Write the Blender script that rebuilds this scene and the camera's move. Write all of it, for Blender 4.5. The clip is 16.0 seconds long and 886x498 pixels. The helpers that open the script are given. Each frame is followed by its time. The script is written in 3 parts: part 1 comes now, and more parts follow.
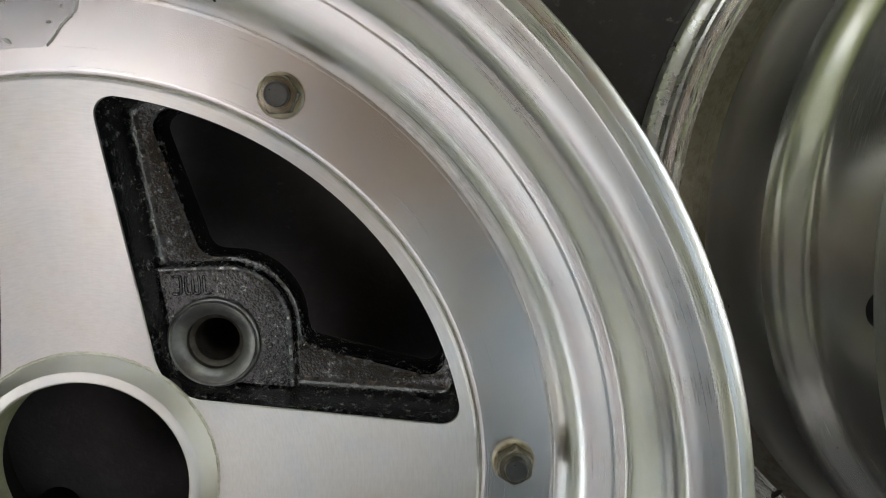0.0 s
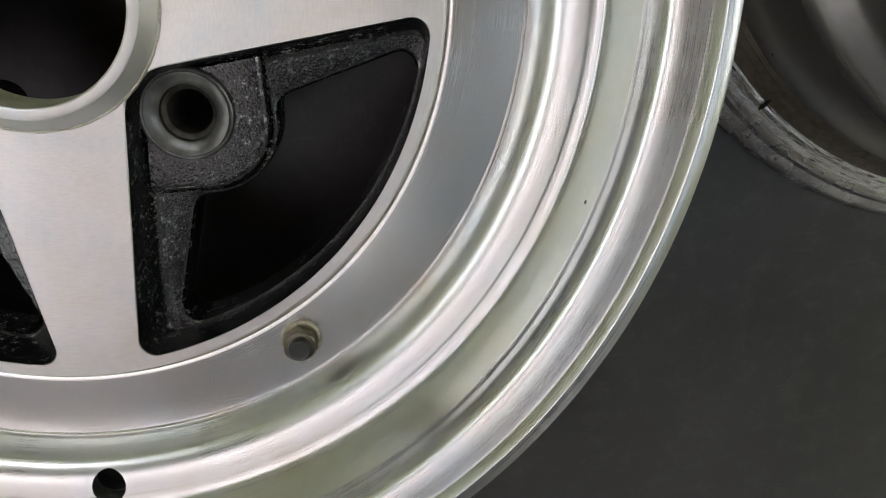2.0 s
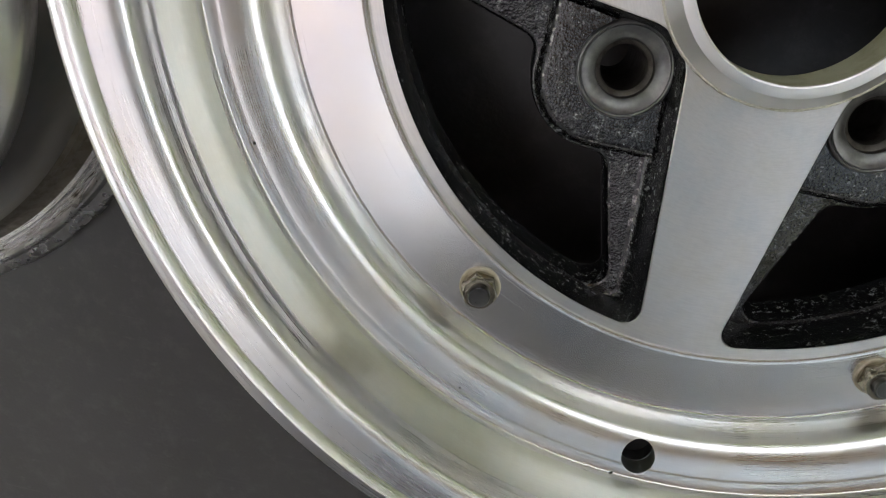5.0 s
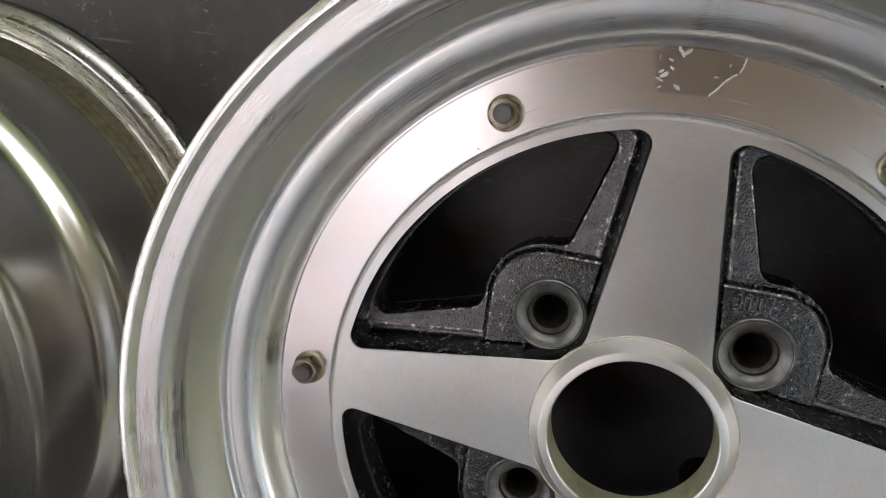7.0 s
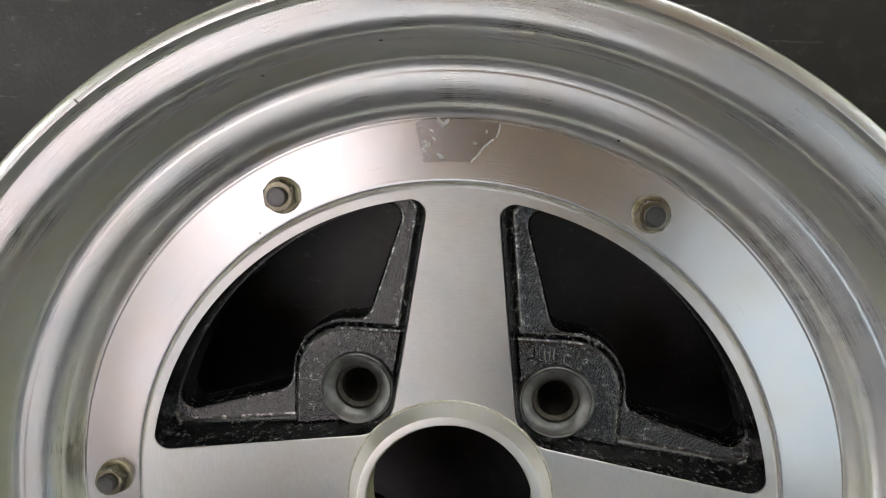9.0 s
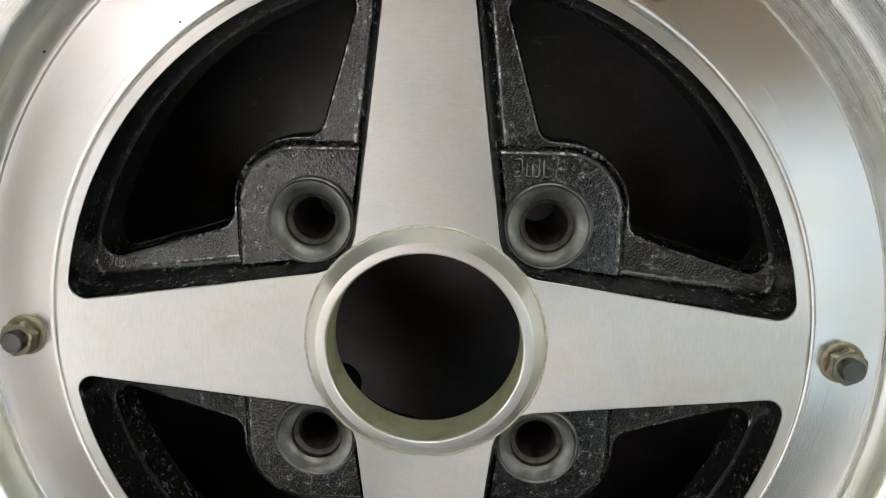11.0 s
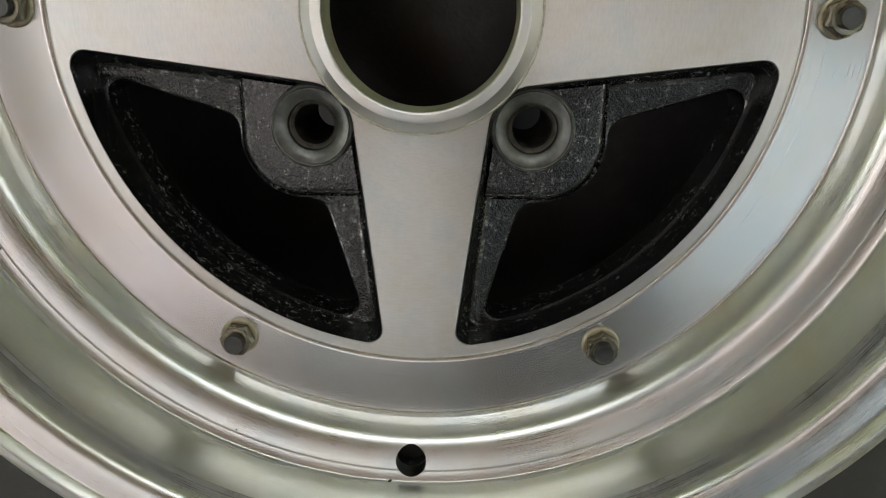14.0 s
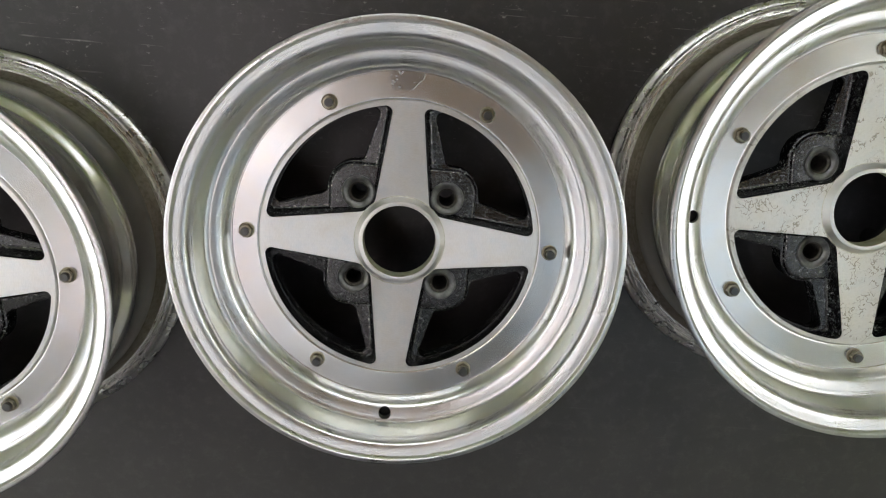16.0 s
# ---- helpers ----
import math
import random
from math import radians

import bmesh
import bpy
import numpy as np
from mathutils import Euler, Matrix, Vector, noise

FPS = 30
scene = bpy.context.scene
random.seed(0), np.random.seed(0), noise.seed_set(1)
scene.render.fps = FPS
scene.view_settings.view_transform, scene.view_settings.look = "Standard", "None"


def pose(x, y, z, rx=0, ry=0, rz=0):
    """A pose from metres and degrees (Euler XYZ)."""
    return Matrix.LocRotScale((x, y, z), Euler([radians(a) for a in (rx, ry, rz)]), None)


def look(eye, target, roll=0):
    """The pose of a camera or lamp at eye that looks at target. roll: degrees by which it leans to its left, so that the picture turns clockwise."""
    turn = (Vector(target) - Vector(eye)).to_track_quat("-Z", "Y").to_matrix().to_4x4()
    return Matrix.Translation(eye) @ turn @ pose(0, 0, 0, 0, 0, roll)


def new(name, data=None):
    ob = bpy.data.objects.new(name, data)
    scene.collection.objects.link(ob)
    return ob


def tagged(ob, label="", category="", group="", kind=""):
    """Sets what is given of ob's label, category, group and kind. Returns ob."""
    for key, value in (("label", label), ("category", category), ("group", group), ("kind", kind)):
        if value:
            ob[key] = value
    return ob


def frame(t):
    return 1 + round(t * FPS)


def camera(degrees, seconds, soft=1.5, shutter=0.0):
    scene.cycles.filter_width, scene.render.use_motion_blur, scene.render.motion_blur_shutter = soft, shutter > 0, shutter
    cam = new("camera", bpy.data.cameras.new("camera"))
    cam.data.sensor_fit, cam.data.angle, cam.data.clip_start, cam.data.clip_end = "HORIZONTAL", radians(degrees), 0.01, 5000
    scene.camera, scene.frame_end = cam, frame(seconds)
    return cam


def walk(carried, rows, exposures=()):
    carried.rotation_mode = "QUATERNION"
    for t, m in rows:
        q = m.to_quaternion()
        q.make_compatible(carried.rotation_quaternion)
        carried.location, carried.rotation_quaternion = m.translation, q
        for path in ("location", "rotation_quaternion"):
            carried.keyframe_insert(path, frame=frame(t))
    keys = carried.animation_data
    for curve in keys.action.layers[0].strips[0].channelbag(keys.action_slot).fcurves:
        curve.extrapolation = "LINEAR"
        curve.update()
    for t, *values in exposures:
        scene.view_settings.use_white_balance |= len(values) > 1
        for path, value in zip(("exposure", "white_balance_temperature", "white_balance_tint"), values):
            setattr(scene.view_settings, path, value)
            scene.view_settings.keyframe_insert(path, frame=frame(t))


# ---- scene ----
cam = camera(61.75, 16.0, soft=1.1)
EXPOSURE = 0.76
PATH = [
    (0, (0.10584, 0.10595, 0.34607), (0.11737, 0.06837, 0.09918), 161.185),
    (0.5, (0.11514, 0.08225, 0.34545), (0.13164, 0.03272, 0.10096), 158.296),
    (1, (0.12303, 0.06106, 0.34853), (0.14059, -0.00373, 0.10772), 160.735),
    (1.5, (0.12236, 0.03828, 0.35361), (0.13871, -0.04178, 0.11734), 164.168),
    (2, (0.10765, 0.00223, 0.35113), (0.12044, -0.08901, 0.11873), 167.999),
    (2.5, (0.08664, -0.02746, 0.34664), (0.09539, -0.12865, 0.11820), 172.734),
    (3, (0.04436, -0.03559, 0.34952), (0.06137, -0.14699, 0.12636), 171.948),
    (3.5, (0.00442, -0.03877, 0.34630), (0.01371, -0.15775, 0.12663), 179.995),
    (4, (-0.03349, -0.03899, 0.34452), (-0.03106, -0.15794, 0.12465), -173.049),
    (4.5, (-0.06845, -0.03694, 0.34705), (-0.07261, -0.14227, 0.12036), -165.609),
    (4.7, (-0.08167, -0.02719, 0.34289), (-0.08239, -0.13062, 0.11529), -166.975),
    (6.8, (-0.03717, 0.12043, 0.39361), (-0.08780, 0.05301, 0.15826), -133.303),
    (7, (-0.02835, 0.13356, 0.39968), (-0.07681, 0.07400, 0.16177), -131.855),
    (7.5, (-0.00037, 0.15398, 0.41214), (-0.03973, 0.11033, 0.16914), -130.879),
    (8, (0.01628, 0.15594, 0.41821), (-0.01340, 0.12010, 0.17258), -135.037),
    (8.2, (0.01519, 0.15348, 0.41703), (-0.00951, 0.11899, 0.17066), -139.568),
    (10.3, (0.01143, 0.12667, 0.35112), (-0.00042, 0.07460, 0.10689), -166.058),
    (10.5, (0.01016, 0.11423, 0.35178), (0.00114, 0.06267, 0.10732), -168.570),
    (11, (0.01554, 0.08835, 0.35251), (0.00527, 0.03271, 0.10900), -168.173),
    (11.5, (0.01760, 0.06322, 0.35609), (0.00642, 0.00544, 0.11312), -167.767),
    (12, (0.01370, 0.03258, 0.36200), (0.00652, -0.03299, 0.12086), -172.367),
    (12.5, (0.01242, 0.00710, 0.36257), (0.00612, -0.06324, 0.12275), -173.500),
    (13, (0.01678, -0.01023, 0.35801), (0.00760, -0.08388, 0.11928), -171.648),
    (13.5, (0.01616, -0.01341, 0.35505), (0.00851, -0.08769, 0.11647), -173.009),
    (14, (0.01574, -0.00048, 0.37529), (0.00919, -0.07620, 0.13712), -173.996),
    (14.5, (0.00883, 0.07035, 0.48037), (0.00842, -0.00831, 0.24307), -178.568),
    (15, (0.02467, 0.11995, 0.63589), (0.02737, 0.05090, 0.39563), 179.790),
    (15.5, (0.02511, 0.14190, 0.71538), (0.03404, 0.07869, 0.47367), 175.264),
    (16, (0.00964, 0.15405, 0.77409), (0.02095, 0.09568, 0.53126), 173.679),
]
walk(cam, [(t, look(eye, target, roll)) for t, eye, target, roll in PATH], [(t, EXPOSURE + e, kelvin, tint) for t, e, kelvin, tint in (
    (0, 0.08, 6500, 9), (1.0, 0.05, 6450, 9), (2.5, -0.04, 6450, 13), (3.5, 0.10, 6450, 13), (4.5, 0.28, 6400, 14), (7.0, 0.36, 6550, 16), (8.0, 0.30, 6600, 15), (10.5, 0.36, 6650, 9),
    (11.0, 0.46, 6700, 8), (12.0, 0.40, 6750, 7), (13.0, 0.12, 6850, 10), (14.0, -0.08, 6750, 8), (15.0, 0.08, 6550, 9), (16.0, 0.20, 6500, 12))])

# ---- world and light ----
FACE = 0.118          # height of the machined star face of the middle wheel above the floor
world = bpy.data.worlds.new("room_air")
scene.world = world
world.use_nodes = True
world.node_tree.nodes["Background"].inputs[0].default_value = (0.97, 0.985, 1.035, 1)
world.node_tree.nodes["Background"].inputs[1].default_value = 2.9


# ---- materials ----
class Mat:
    """A small helper round one node material."""

    def __init__(self, name):
        self.m = bpy.data.materials.new(name)
        self.m.use_nodes = True
        self.t = self.m.node_tree
        self.b = self.t.nodes["Principled BSDF"]

    def node(self, kind, **sets):
        n = self.t.nodes.new(kind)
        for k, v in sets.items():
            if k in n.inputs:
                n.inputs[k].default_value = v
        return n

    def link(self, a, b):
        self.t.links.new(a, b)

    def coords(self, scale=(1, 1, 1)):
        tc = self.node("ShaderNodeTexCoord")
        mp = self.node("ShaderNodeMapping", Scale=scale)
        self.link(tc.outputs["Object"], mp.inputs["Vector"])
        return mp.outputs["Vector"]

    def noise(self, vec, scale, detail=4.0, rough=0.55):
        n = self.node("ShaderNodeTexNoise", Scale=scale, Detail=detail, Roughness=rough)
        self.link(vec, n.inputs["Vector"])
        return n.outputs["Fac"]

    def ramp(self, fac, stops):
        r = self.node("ShaderNodeValToRGB")
        els = r.color_ramp.elements
        while len(els) < len(stops):
            els.new(0.5)
        for e, (p, c) in zip(els, stops):
            e.position = p
            e.color = (c, c, c, 1) if isinstance(c, float) else (*c, 1)
        self.link(fac, r.inputs["Fac"])
        return r.outputs["Color"]

    def mix(self, fac, a, b):
        n = self.t.nodes.new("ShaderNodeMix")
        n.data_type = "RGBA"
        for sock, val in ((n.inputs[0], fac), (n.inputs[6], a), (n.inputs[7], b)):
            if isinstance(val, bpy.types.NodeSocket):
                self.link(val, sock)
            elif isinstance(val, (int, float)):
                sock.default_value = val
            else:
                sock.default_value = (*val, 1)
        return n.outputs[2]

    def math(self, op, a, b=None):
        n = self.t.nodes.new("ShaderNodeMath")
        n.operation = op
        for sock, val in ((n.inputs[0], a), (n.inputs[1], b)):
            if val is None:
                continue
            if isinstance(val, bpy.types.NodeSocket):
                self.link(val, sock)
            else:
                sock.default_value = val
        return n.outputs[0]

    def radius(self):
        """Distance from the wheel's axis."""
        tc = self.node("ShaderNodeTexCoord")
        sp = self.node("ShaderNodeSeparateXYZ")
        self.link(tc.outputs["Object"], sp.inputs[0])
        r2 = self.math("ADD", self.math("MULTIPLY", sp.outputs[0], sp.outputs[0]), self.math("MULTIPLY", sp.outputs[1], sp.outputs[1]))
        return self.math("SQRT", r2), sp.outputs[2]

    def bump(self, height, strength, distance):
        n = self.node("ShaderNodeBump", Strength=strength, Distance=distance)
        self.link(height, n.inputs["Height"])
        self.link(n.outputs["Normal"], self.b.inputs["Normal"])

    def set(self, **kw):
        for k, v in kw.items():
            s = self.b.inputs[k.replace("_", " ")]
            if isinstance(v, bpy.types.NodeSocket):
                self.link(v, s)
            elif isinstance(v, tuple):
                s.default_value = (*v, 1)
            else:
                s.default_value = v
        return self


def turned_metal(name, base, rough, grooves=0.35, aniso=0.0, pits=0.0, worm=False, haze=0.1, grain=0.0):
    """Lathe-turned aluminium: fine concentric cuts, faint haze, small dark pits."""
    k = Mat(name)
    r, z = k.radius()
    comb = k.node("ShaderNodeCombineXYZ")
    k.link(k.math("MULTIPLY", r, 1000.0), comb.inputs[0])
    k.link(k.math("MULTIPLY", z, 1000.0), comb.inputs[1])
    fine = k.noise(comb.outputs[0], 3.2, 3.0, 0.7)
    vec = k.coords()
    cloud = k.noise(vec, 22.0, 4.0, 0.6)
    patch = k.noise(vec, 170.0, 3.0, 0.6)
    dirt = k.ramp(patch, [(0.30, 0.97), (0.62, 1.0)])
    tarnish = k.noise(vec, 34.0, 5.0, 0.62)
    soft = k.ramp(tarnish, [(0.28, tuple(c * f for c, f in zip(base, (0.90, 0.955, 0.985)))), (0.46, base), (0.58, tuple(c * f for c, f in zip(base, (1.0, 0.985, 0.955)))),
                            (0.76, tuple(c * f for c, f in zip(base, (0.955, 0.91, 0.84))))])
    col = k.mix(1.0, soft, dirt)
    k.t.nodes[col.node.name].blend_type = "MULTIPLY"
    # short cuts along the turning direction, and hand-rubbed streaks across it
    tc = k.node("ShaderNodeTexCoord")
    sp = k.node("ShaderNodeSeparateXYZ")
    k.link(tc.outputs["Object"], sp.inputs[0])
    ang = k.math("ARCTAN2", sp.outputs[1], sp.outputs[0])
    cuts = k.node("ShaderNodeCombineXYZ")
    k.link(k.math("MULTIPLY", ang, 20.0), cuts.inputs[0])
    k.link(k.math("MULTIPLY", k.math("ADD", r, z), 1500.0), cuts.inputs[1])
    cut = k.noise(cuts.outputs[0], 1.0, 4.0, 0.65)
    rub = k.node("ShaderNodeCombineXYZ")
    k.link(k.math("MULTIPLY", ang, 70.0), rub.inputs[0])
    k.link(k.math("MULTIPLY", r, 18.0), rub.inputs[1])
    streak = k.noise(rub.outputs[0], 1.0, 4.0, 0.6)
    grainy = k.mix(1.0, k.ramp(cut, [(0.32, 1.0 - 2.0 * grain), (0.60, 1.0)]), k.ramp(streak, [(0.32, 1.0 - 0.5 * grain), (0.66, 1.0)]))
    k.t.nodes[grainy.node.name].blend_type = "MULTIPLY"
    col = k.mix(1.0, col, grainy)
    k.t.nodes[col.node.name].blend_type = "MULTIPLY"
    rgh = k.math("ADD", k.math("MULTIPLY", cloud, haze), rough - haze * 0.5)
    rgh = k.math("ADD", rgh, k.math("MULTIPLY", k.math("SUBTRACT", fine, 0.5), 0.10))
    rgh = k.math("ADD", rgh, k.math("MULTIPLY", k.math("SUBTRACT", streak, 0.5), grain * 0.7))
    if pits > 0:
        v = k.node("ShaderNodeTexVoronoi", Scale=75.0, Randomness=1.0)
        k.link(vec, v.inputs["Vector"])
        dot = k.math("LESS_THAN", v.outputs["Distance"], 0.05)
        rare = k.node("ShaderNodeSeparateColor")
        k.link(v.outputs["Color"], rare.inputs[0])
        dot = k.math("MULTIPLY", dot, k.math("LESS_THAN", rare.outputs[0], pits))
        col = k.mix(dot, col, (0.03, 0.027, 0.022))
    if worm:
        n1 = k.noise(vec, 170.0, 2.0, 0.5)
        line = k.math("LESS_THAN", k.math("ABSOLUTE", k.math("SUBTRACT", n1, 0.5)), 0.026)
        area = k.ramp(k.noise(vec, 60.0, 2.0, 0.5), [(0.50, 0.0), (0.56, 0.65)])
        col = k.mix(k.math("MULTIPLY", line, area), col, (0.20, 0.17, 0.12))
        col = k.mix(k.ramp(patch, [(0.58, 0.0), (0.75, 0.35)]), col, (0.35, 0.31, 0.24))
        rgh = k.math("ADD", rgh, k.math("MULTIPLY", area, 0.03))
    k.set(Base_Color=col, Metallic=1.0, Roughness=rgh, Anisotropic=aniso, Anisotropic_Rotation=0.25)
    if aniso:
        tan = k.t.nodes.new("ShaderNodeTangent")
        tan.direction_type, tan.axis = "RADIAL", "Z"
        k.link(tan.outputs[0], k.b.inputs["Tangent"])
    wave = k.noise(vec, 13.0, 1.0, 0.4)
    k.bump(fine, grooves, 0.00006)
    swell = k.node("ShaderNodeBump", Strength=1.0, Distance=0.0012)
    k.link(k.math("ADD", wave, k.math("MULTIPLY", k.noise(vec, 45.0, 2.0, 0.5), 0.10)), swell.inputs["Height"])
    k.link(swell.outputs["Normal"], k.b.inputs["Normal"].links[0].from_node.inputs["Normal"])
    return k.m


def black_paint(name, dust):
    """Glossy black paint on a sand casting: leathery grain, pale dust caught in patches."""
    k = Mat(name)
    vec = k.coords()
    v = k.node("ShaderNodeTexVoronoi", Scale=1100.0, Randomness=1.0)
    k.link(vec, v.inputs["Vector"])
    grain = k.math("MULTIPLY", v.outputs["Distance"], k.noise(vec, 420.0, 3.0, 0.6))
    swell = k.noise(vec, 120.0, 3.0, 0.5)
    speck = k.noise(vec, 380.0, 6.0, 0.78)
    area = k.ramp(k.noise(vec, 48.0, 4.0, 0.6), [(0.40, 0.0), (0.57, 1.0)])
    mask = k.math("MULTIPLY", k.ramp(speck, [(0.52, 0.0), (0.68, 0.9)]), area)
    fleck = k.ramp(k.noise(vec, 900.0, 2.0, 0.5), [(0.69, 0.0), (0.75, 0.8)])
    mask = k.math("MAXIMUM", mask, fleck)
    col = k.mix(k.math("MULTIPLY", mask, dust), k.mix(swell, (0.004, 0.0042, 0.0046), (0.010, 0.0102, 0.011)), (0.36, 0.38, 0.36))
    rgh = k.math("ADD", 0.12, k.math("MULTIPLY", k.math("ADD", mask, swell), 0.15))
    k.set(Base_Color=col, Roughness=rgh, Specular_IOR_Level=0.85)
    both = k.math("ADD", grain, k.math("MULTIPLY", swell, 0.7))
    k.bump(both, 0.42, 0.0005)
    return k.m


def glint_edge():
    """Black casting edges, with broken bright glints put into the colour."""
    k = Mat("rubbed_black_edge")
    vec = k.coords()
    n = k.noise(vec, 260.0, 5.0, 0.7)
    col = k.ramp(n, [(0.36, (0.006, 0.006, 0.007)), (0.52, (0.09, 0.09, 0.09)), (0.68, (0.34, 0.33, 0.32))])
    k.set(Base_Color=col, Metallic=k.ramp(n, [(0.40, 0.0), (0.56, 0.9)]), Roughness=0.24)
    return k.m


def seat_metal():
    """Dull grey lug seats, half covered by old paint and grime."""
    k = Mat("lug_seat_metal")
    vec = k.coords()
    n = k.noise(vec, 140.0, 5.0, 0.65)
    r, z = k.radius()
    col = k.ramp(n, [(0.30, (0.10, 0.102, 0.10)), (0.55, (0.17, 0.173, 0.165)), (0.80, (0.28, 0.28, 0.26))])
    k.set(Base_Color=col, Metallic=0.8, Roughness=k.math("ADD", 0.26, k.math("MULTIPLY", n, 0.2)))
    k.bump(n, 0.15, 0.0002)
    return k.m


def cast_metal(name, base, rough, dirty=(0.05, 0.045, 0.035), amount=0.5, scale=90.0):
    """Raw metal with grime and stains of its own shape."""
    k = Mat(name)
    vec = k.coords()
    n = k.noise(vec, scale, 6.0, 0.65)
    n2 = k.noise(vec, scale * 5, 3.0, 0.6)
    col = k.mix(k.ramp(n, [(0.45, 0.0), (0.62, amount)]), k.mix(n2, tuple(c * 0.8 for c in base), base), dirty)
    k.set(Base_Color=col, Metallic=0.9, Roughness=k.math("ADD", rough, k.math("MULTIPLY", n, 0.22)))
    k.bump(n2, 0.25, 0.0002)
    return k.m


def flaked_flange():
    """Rear bead flange with tyre residue, flaking pale and dark along the rim."""
    k = Mat("flaked_bead_metal")
    tc = k.node("ShaderNodeTexCoord")
    sp = k.node("ShaderNodeSeparateXYZ")
    k.link(tc.outputs["Object"], sp.inputs[0])
    ang = k.math("ARCTAN2", sp.outputs[1], sp.outputs[0])
    r, z = k.radius()
    comb = k.node("ShaderNodeCombineXYZ")
    k.link(k.math("MULTIPLY", ang, 11.0), comb.inputs[0])
    k.link(k.math("MULTIPLY", r, 520.0), comb.inputs[1])
    k.link(k.math("MULTIPLY", z, 520.0), comb.inputs[2])
    n = k.noise(comb.outputs[0], 1.2, 6.0, 0.7)
    vec = k.coords()
    fine = k.noise(vec, 260.0, 5.0, 0.7)
    s = k.math("ADD", k.math("MULTIPLY", n, 0.86), k.math("MULTIPLY", fine, 0.14))
    col = k.ramp(s, [(0.36, (0.03, 0.024, 0.018)), (0.40, (0.20, 0.17, 0.14)), (0.44, (0.62, 0.60, 0.57)), (0.54, (0.90, 0.885, 0.86))])
    k.set(Base_Color=col, Metallic=k.ramp(s, [(0.40, 0.1), (0.48, 0.9)]), Roughness=k.ramp(s, [(0.38, 0.5), (0.50, 0.22)]))
    k.bump(s, 0.3, 0.0007)
    return k.m


def floor_paint():
    """Black floor sheet: dull, scuffed, with chalky scratches and dust."""
    k = Mat("black_floor_sheet")
    vec = k.coords()
    broad = k.noise(vec, 2.2, 5.0, 0.6)
    mid = k.noise(vec, 14.0, 5.0, 0.6)
    fine = k.noise(vec, 420.0, 3.0, 0.6)
    base = k.mix(k.math("ADD", k.math("MULTIPLY", broad, 0.6), k.math("MULTIPLY", mid, 0.4)), (0.0105, 0.0095, 0.0099), (0.023, 0.0205, 0.0214))
    # chalky flecks a few millimetres long that trail across the sheet in loose lines
    trail = k.node("ShaderNodeMapping", Scale=(26.0, 5.0, 1.0))
    trail.inputs["Rotation"].default_value = (0, 0, 0.22)
    k.link(vec, trail.inputs["Vector"])
    group = k.ramp(k.noise(trail.outputs[0], 1.0, 3.0, 0.55), [(0.47, 0.0), (0.60, 1.0)])
    warp = k.node("ShaderNodeMapping", Scale=(120.0, 200.0, 1.0))
    warp.inputs["Rotation"].default_value = (0, 0, -0.25)
    k.link(vec, warp.inputs["Vector"])
    smear = k.noise(warp.outputs[0], 1.0, 5.0, 0.65)
    side = k.node("ShaderNodeSeparateXYZ")
    k.link(vec, side.inputs[0])
    worn = k.ramp(k.math("ADD", side.outputs[1], k.math("MULTIPLY", broad, 0.3)), [(0.15, 0.12), (0.36, 1.0)])
    group = k.math("MULTIPLY", group, worn)
    # paler towards -y: thin dust, plus the sheet's glossy reflection put into the colour
    dust_sheen = k.ramp(k.math("ADD", k.math("MULTIPLY", side.outputs[1], -1.0), k.math("MULTIPLY", mid, 0.25)), [(0.22, 0.0), (0.48, 0.16)])
    mark = k.math("MULTIPLY", k.ramp(smear, [(0.60, 0.0), (0.70, 0.75)]), group)
    haze = k.ramp(k.noise(vec, 60.0, 5.0, 0.7), [(0.5, 0.0), (0.75, 0.10)])
    mark = k.math("ADD", mark, haze)
    # thin crossing scratches
    for turn, gain in ((0.35, 0.30), (-0.9, 0.22), (1.35, 0.25)):
        mp = k.node("ShaderNodeMapping", Scale=(6.0, 300.0, 1.0))
        mp.inputs["Rotation"].default_value = (0, 0, turn)
        k.link(vec, mp.inputs["Vector"])
        line = k.ramp(k.noise(mp.outputs[0], 1.0, 2.0, 0.4), [(0.70, 0.0), (0.73, gain * 1.5)])
        mark = k.math("ADD", mark, k.math("MULTIPLY", line, group))
    dust = k.ramp(k.noise(vec, 300.0, 2.0, 0.5), [(0.77, 0.0), (0.83, 0.2)])
    mark = k.math("ADD", k.math("ADD", mark, dust), dust_sheen)
    col = k.mix(mark, base, (0.30, 0.29, 0.275))
    k.set(Base_Color=col, Roughness=k.math("ADD", 0.33, k.math("MULTIPLY", mid, 0.14)), Specular_IOR_Level=0.85)
    k.bump(k.math("ADD", fine, k.math("MULTIPLY", mid, 2.0)), 0.25, 0.0006)
    return k.m


def plain(name, base, rough, metallic=0.0, vary=0.12, scale=30.0):
    k = Mat(name)
    n = k.noise(k.coords(), scale, 5.0, 0.6)
    col = k.ramp(n, [(0.3, tuple(c * (1 - vary) for c in base)), (0.7, base)])
    k.set(Base_Color=col, Roughness=rough, Metallic=metallic)
    k.bump(n, 0.15, 0.0005)
    return k.m


def glow(name, colour, strength):
    k = Mat(name)
    k.set(Base_Color=(0.8, 0.8, 0.8), Emission_Color=colour, Emission_Strength=strength)
    return k.m


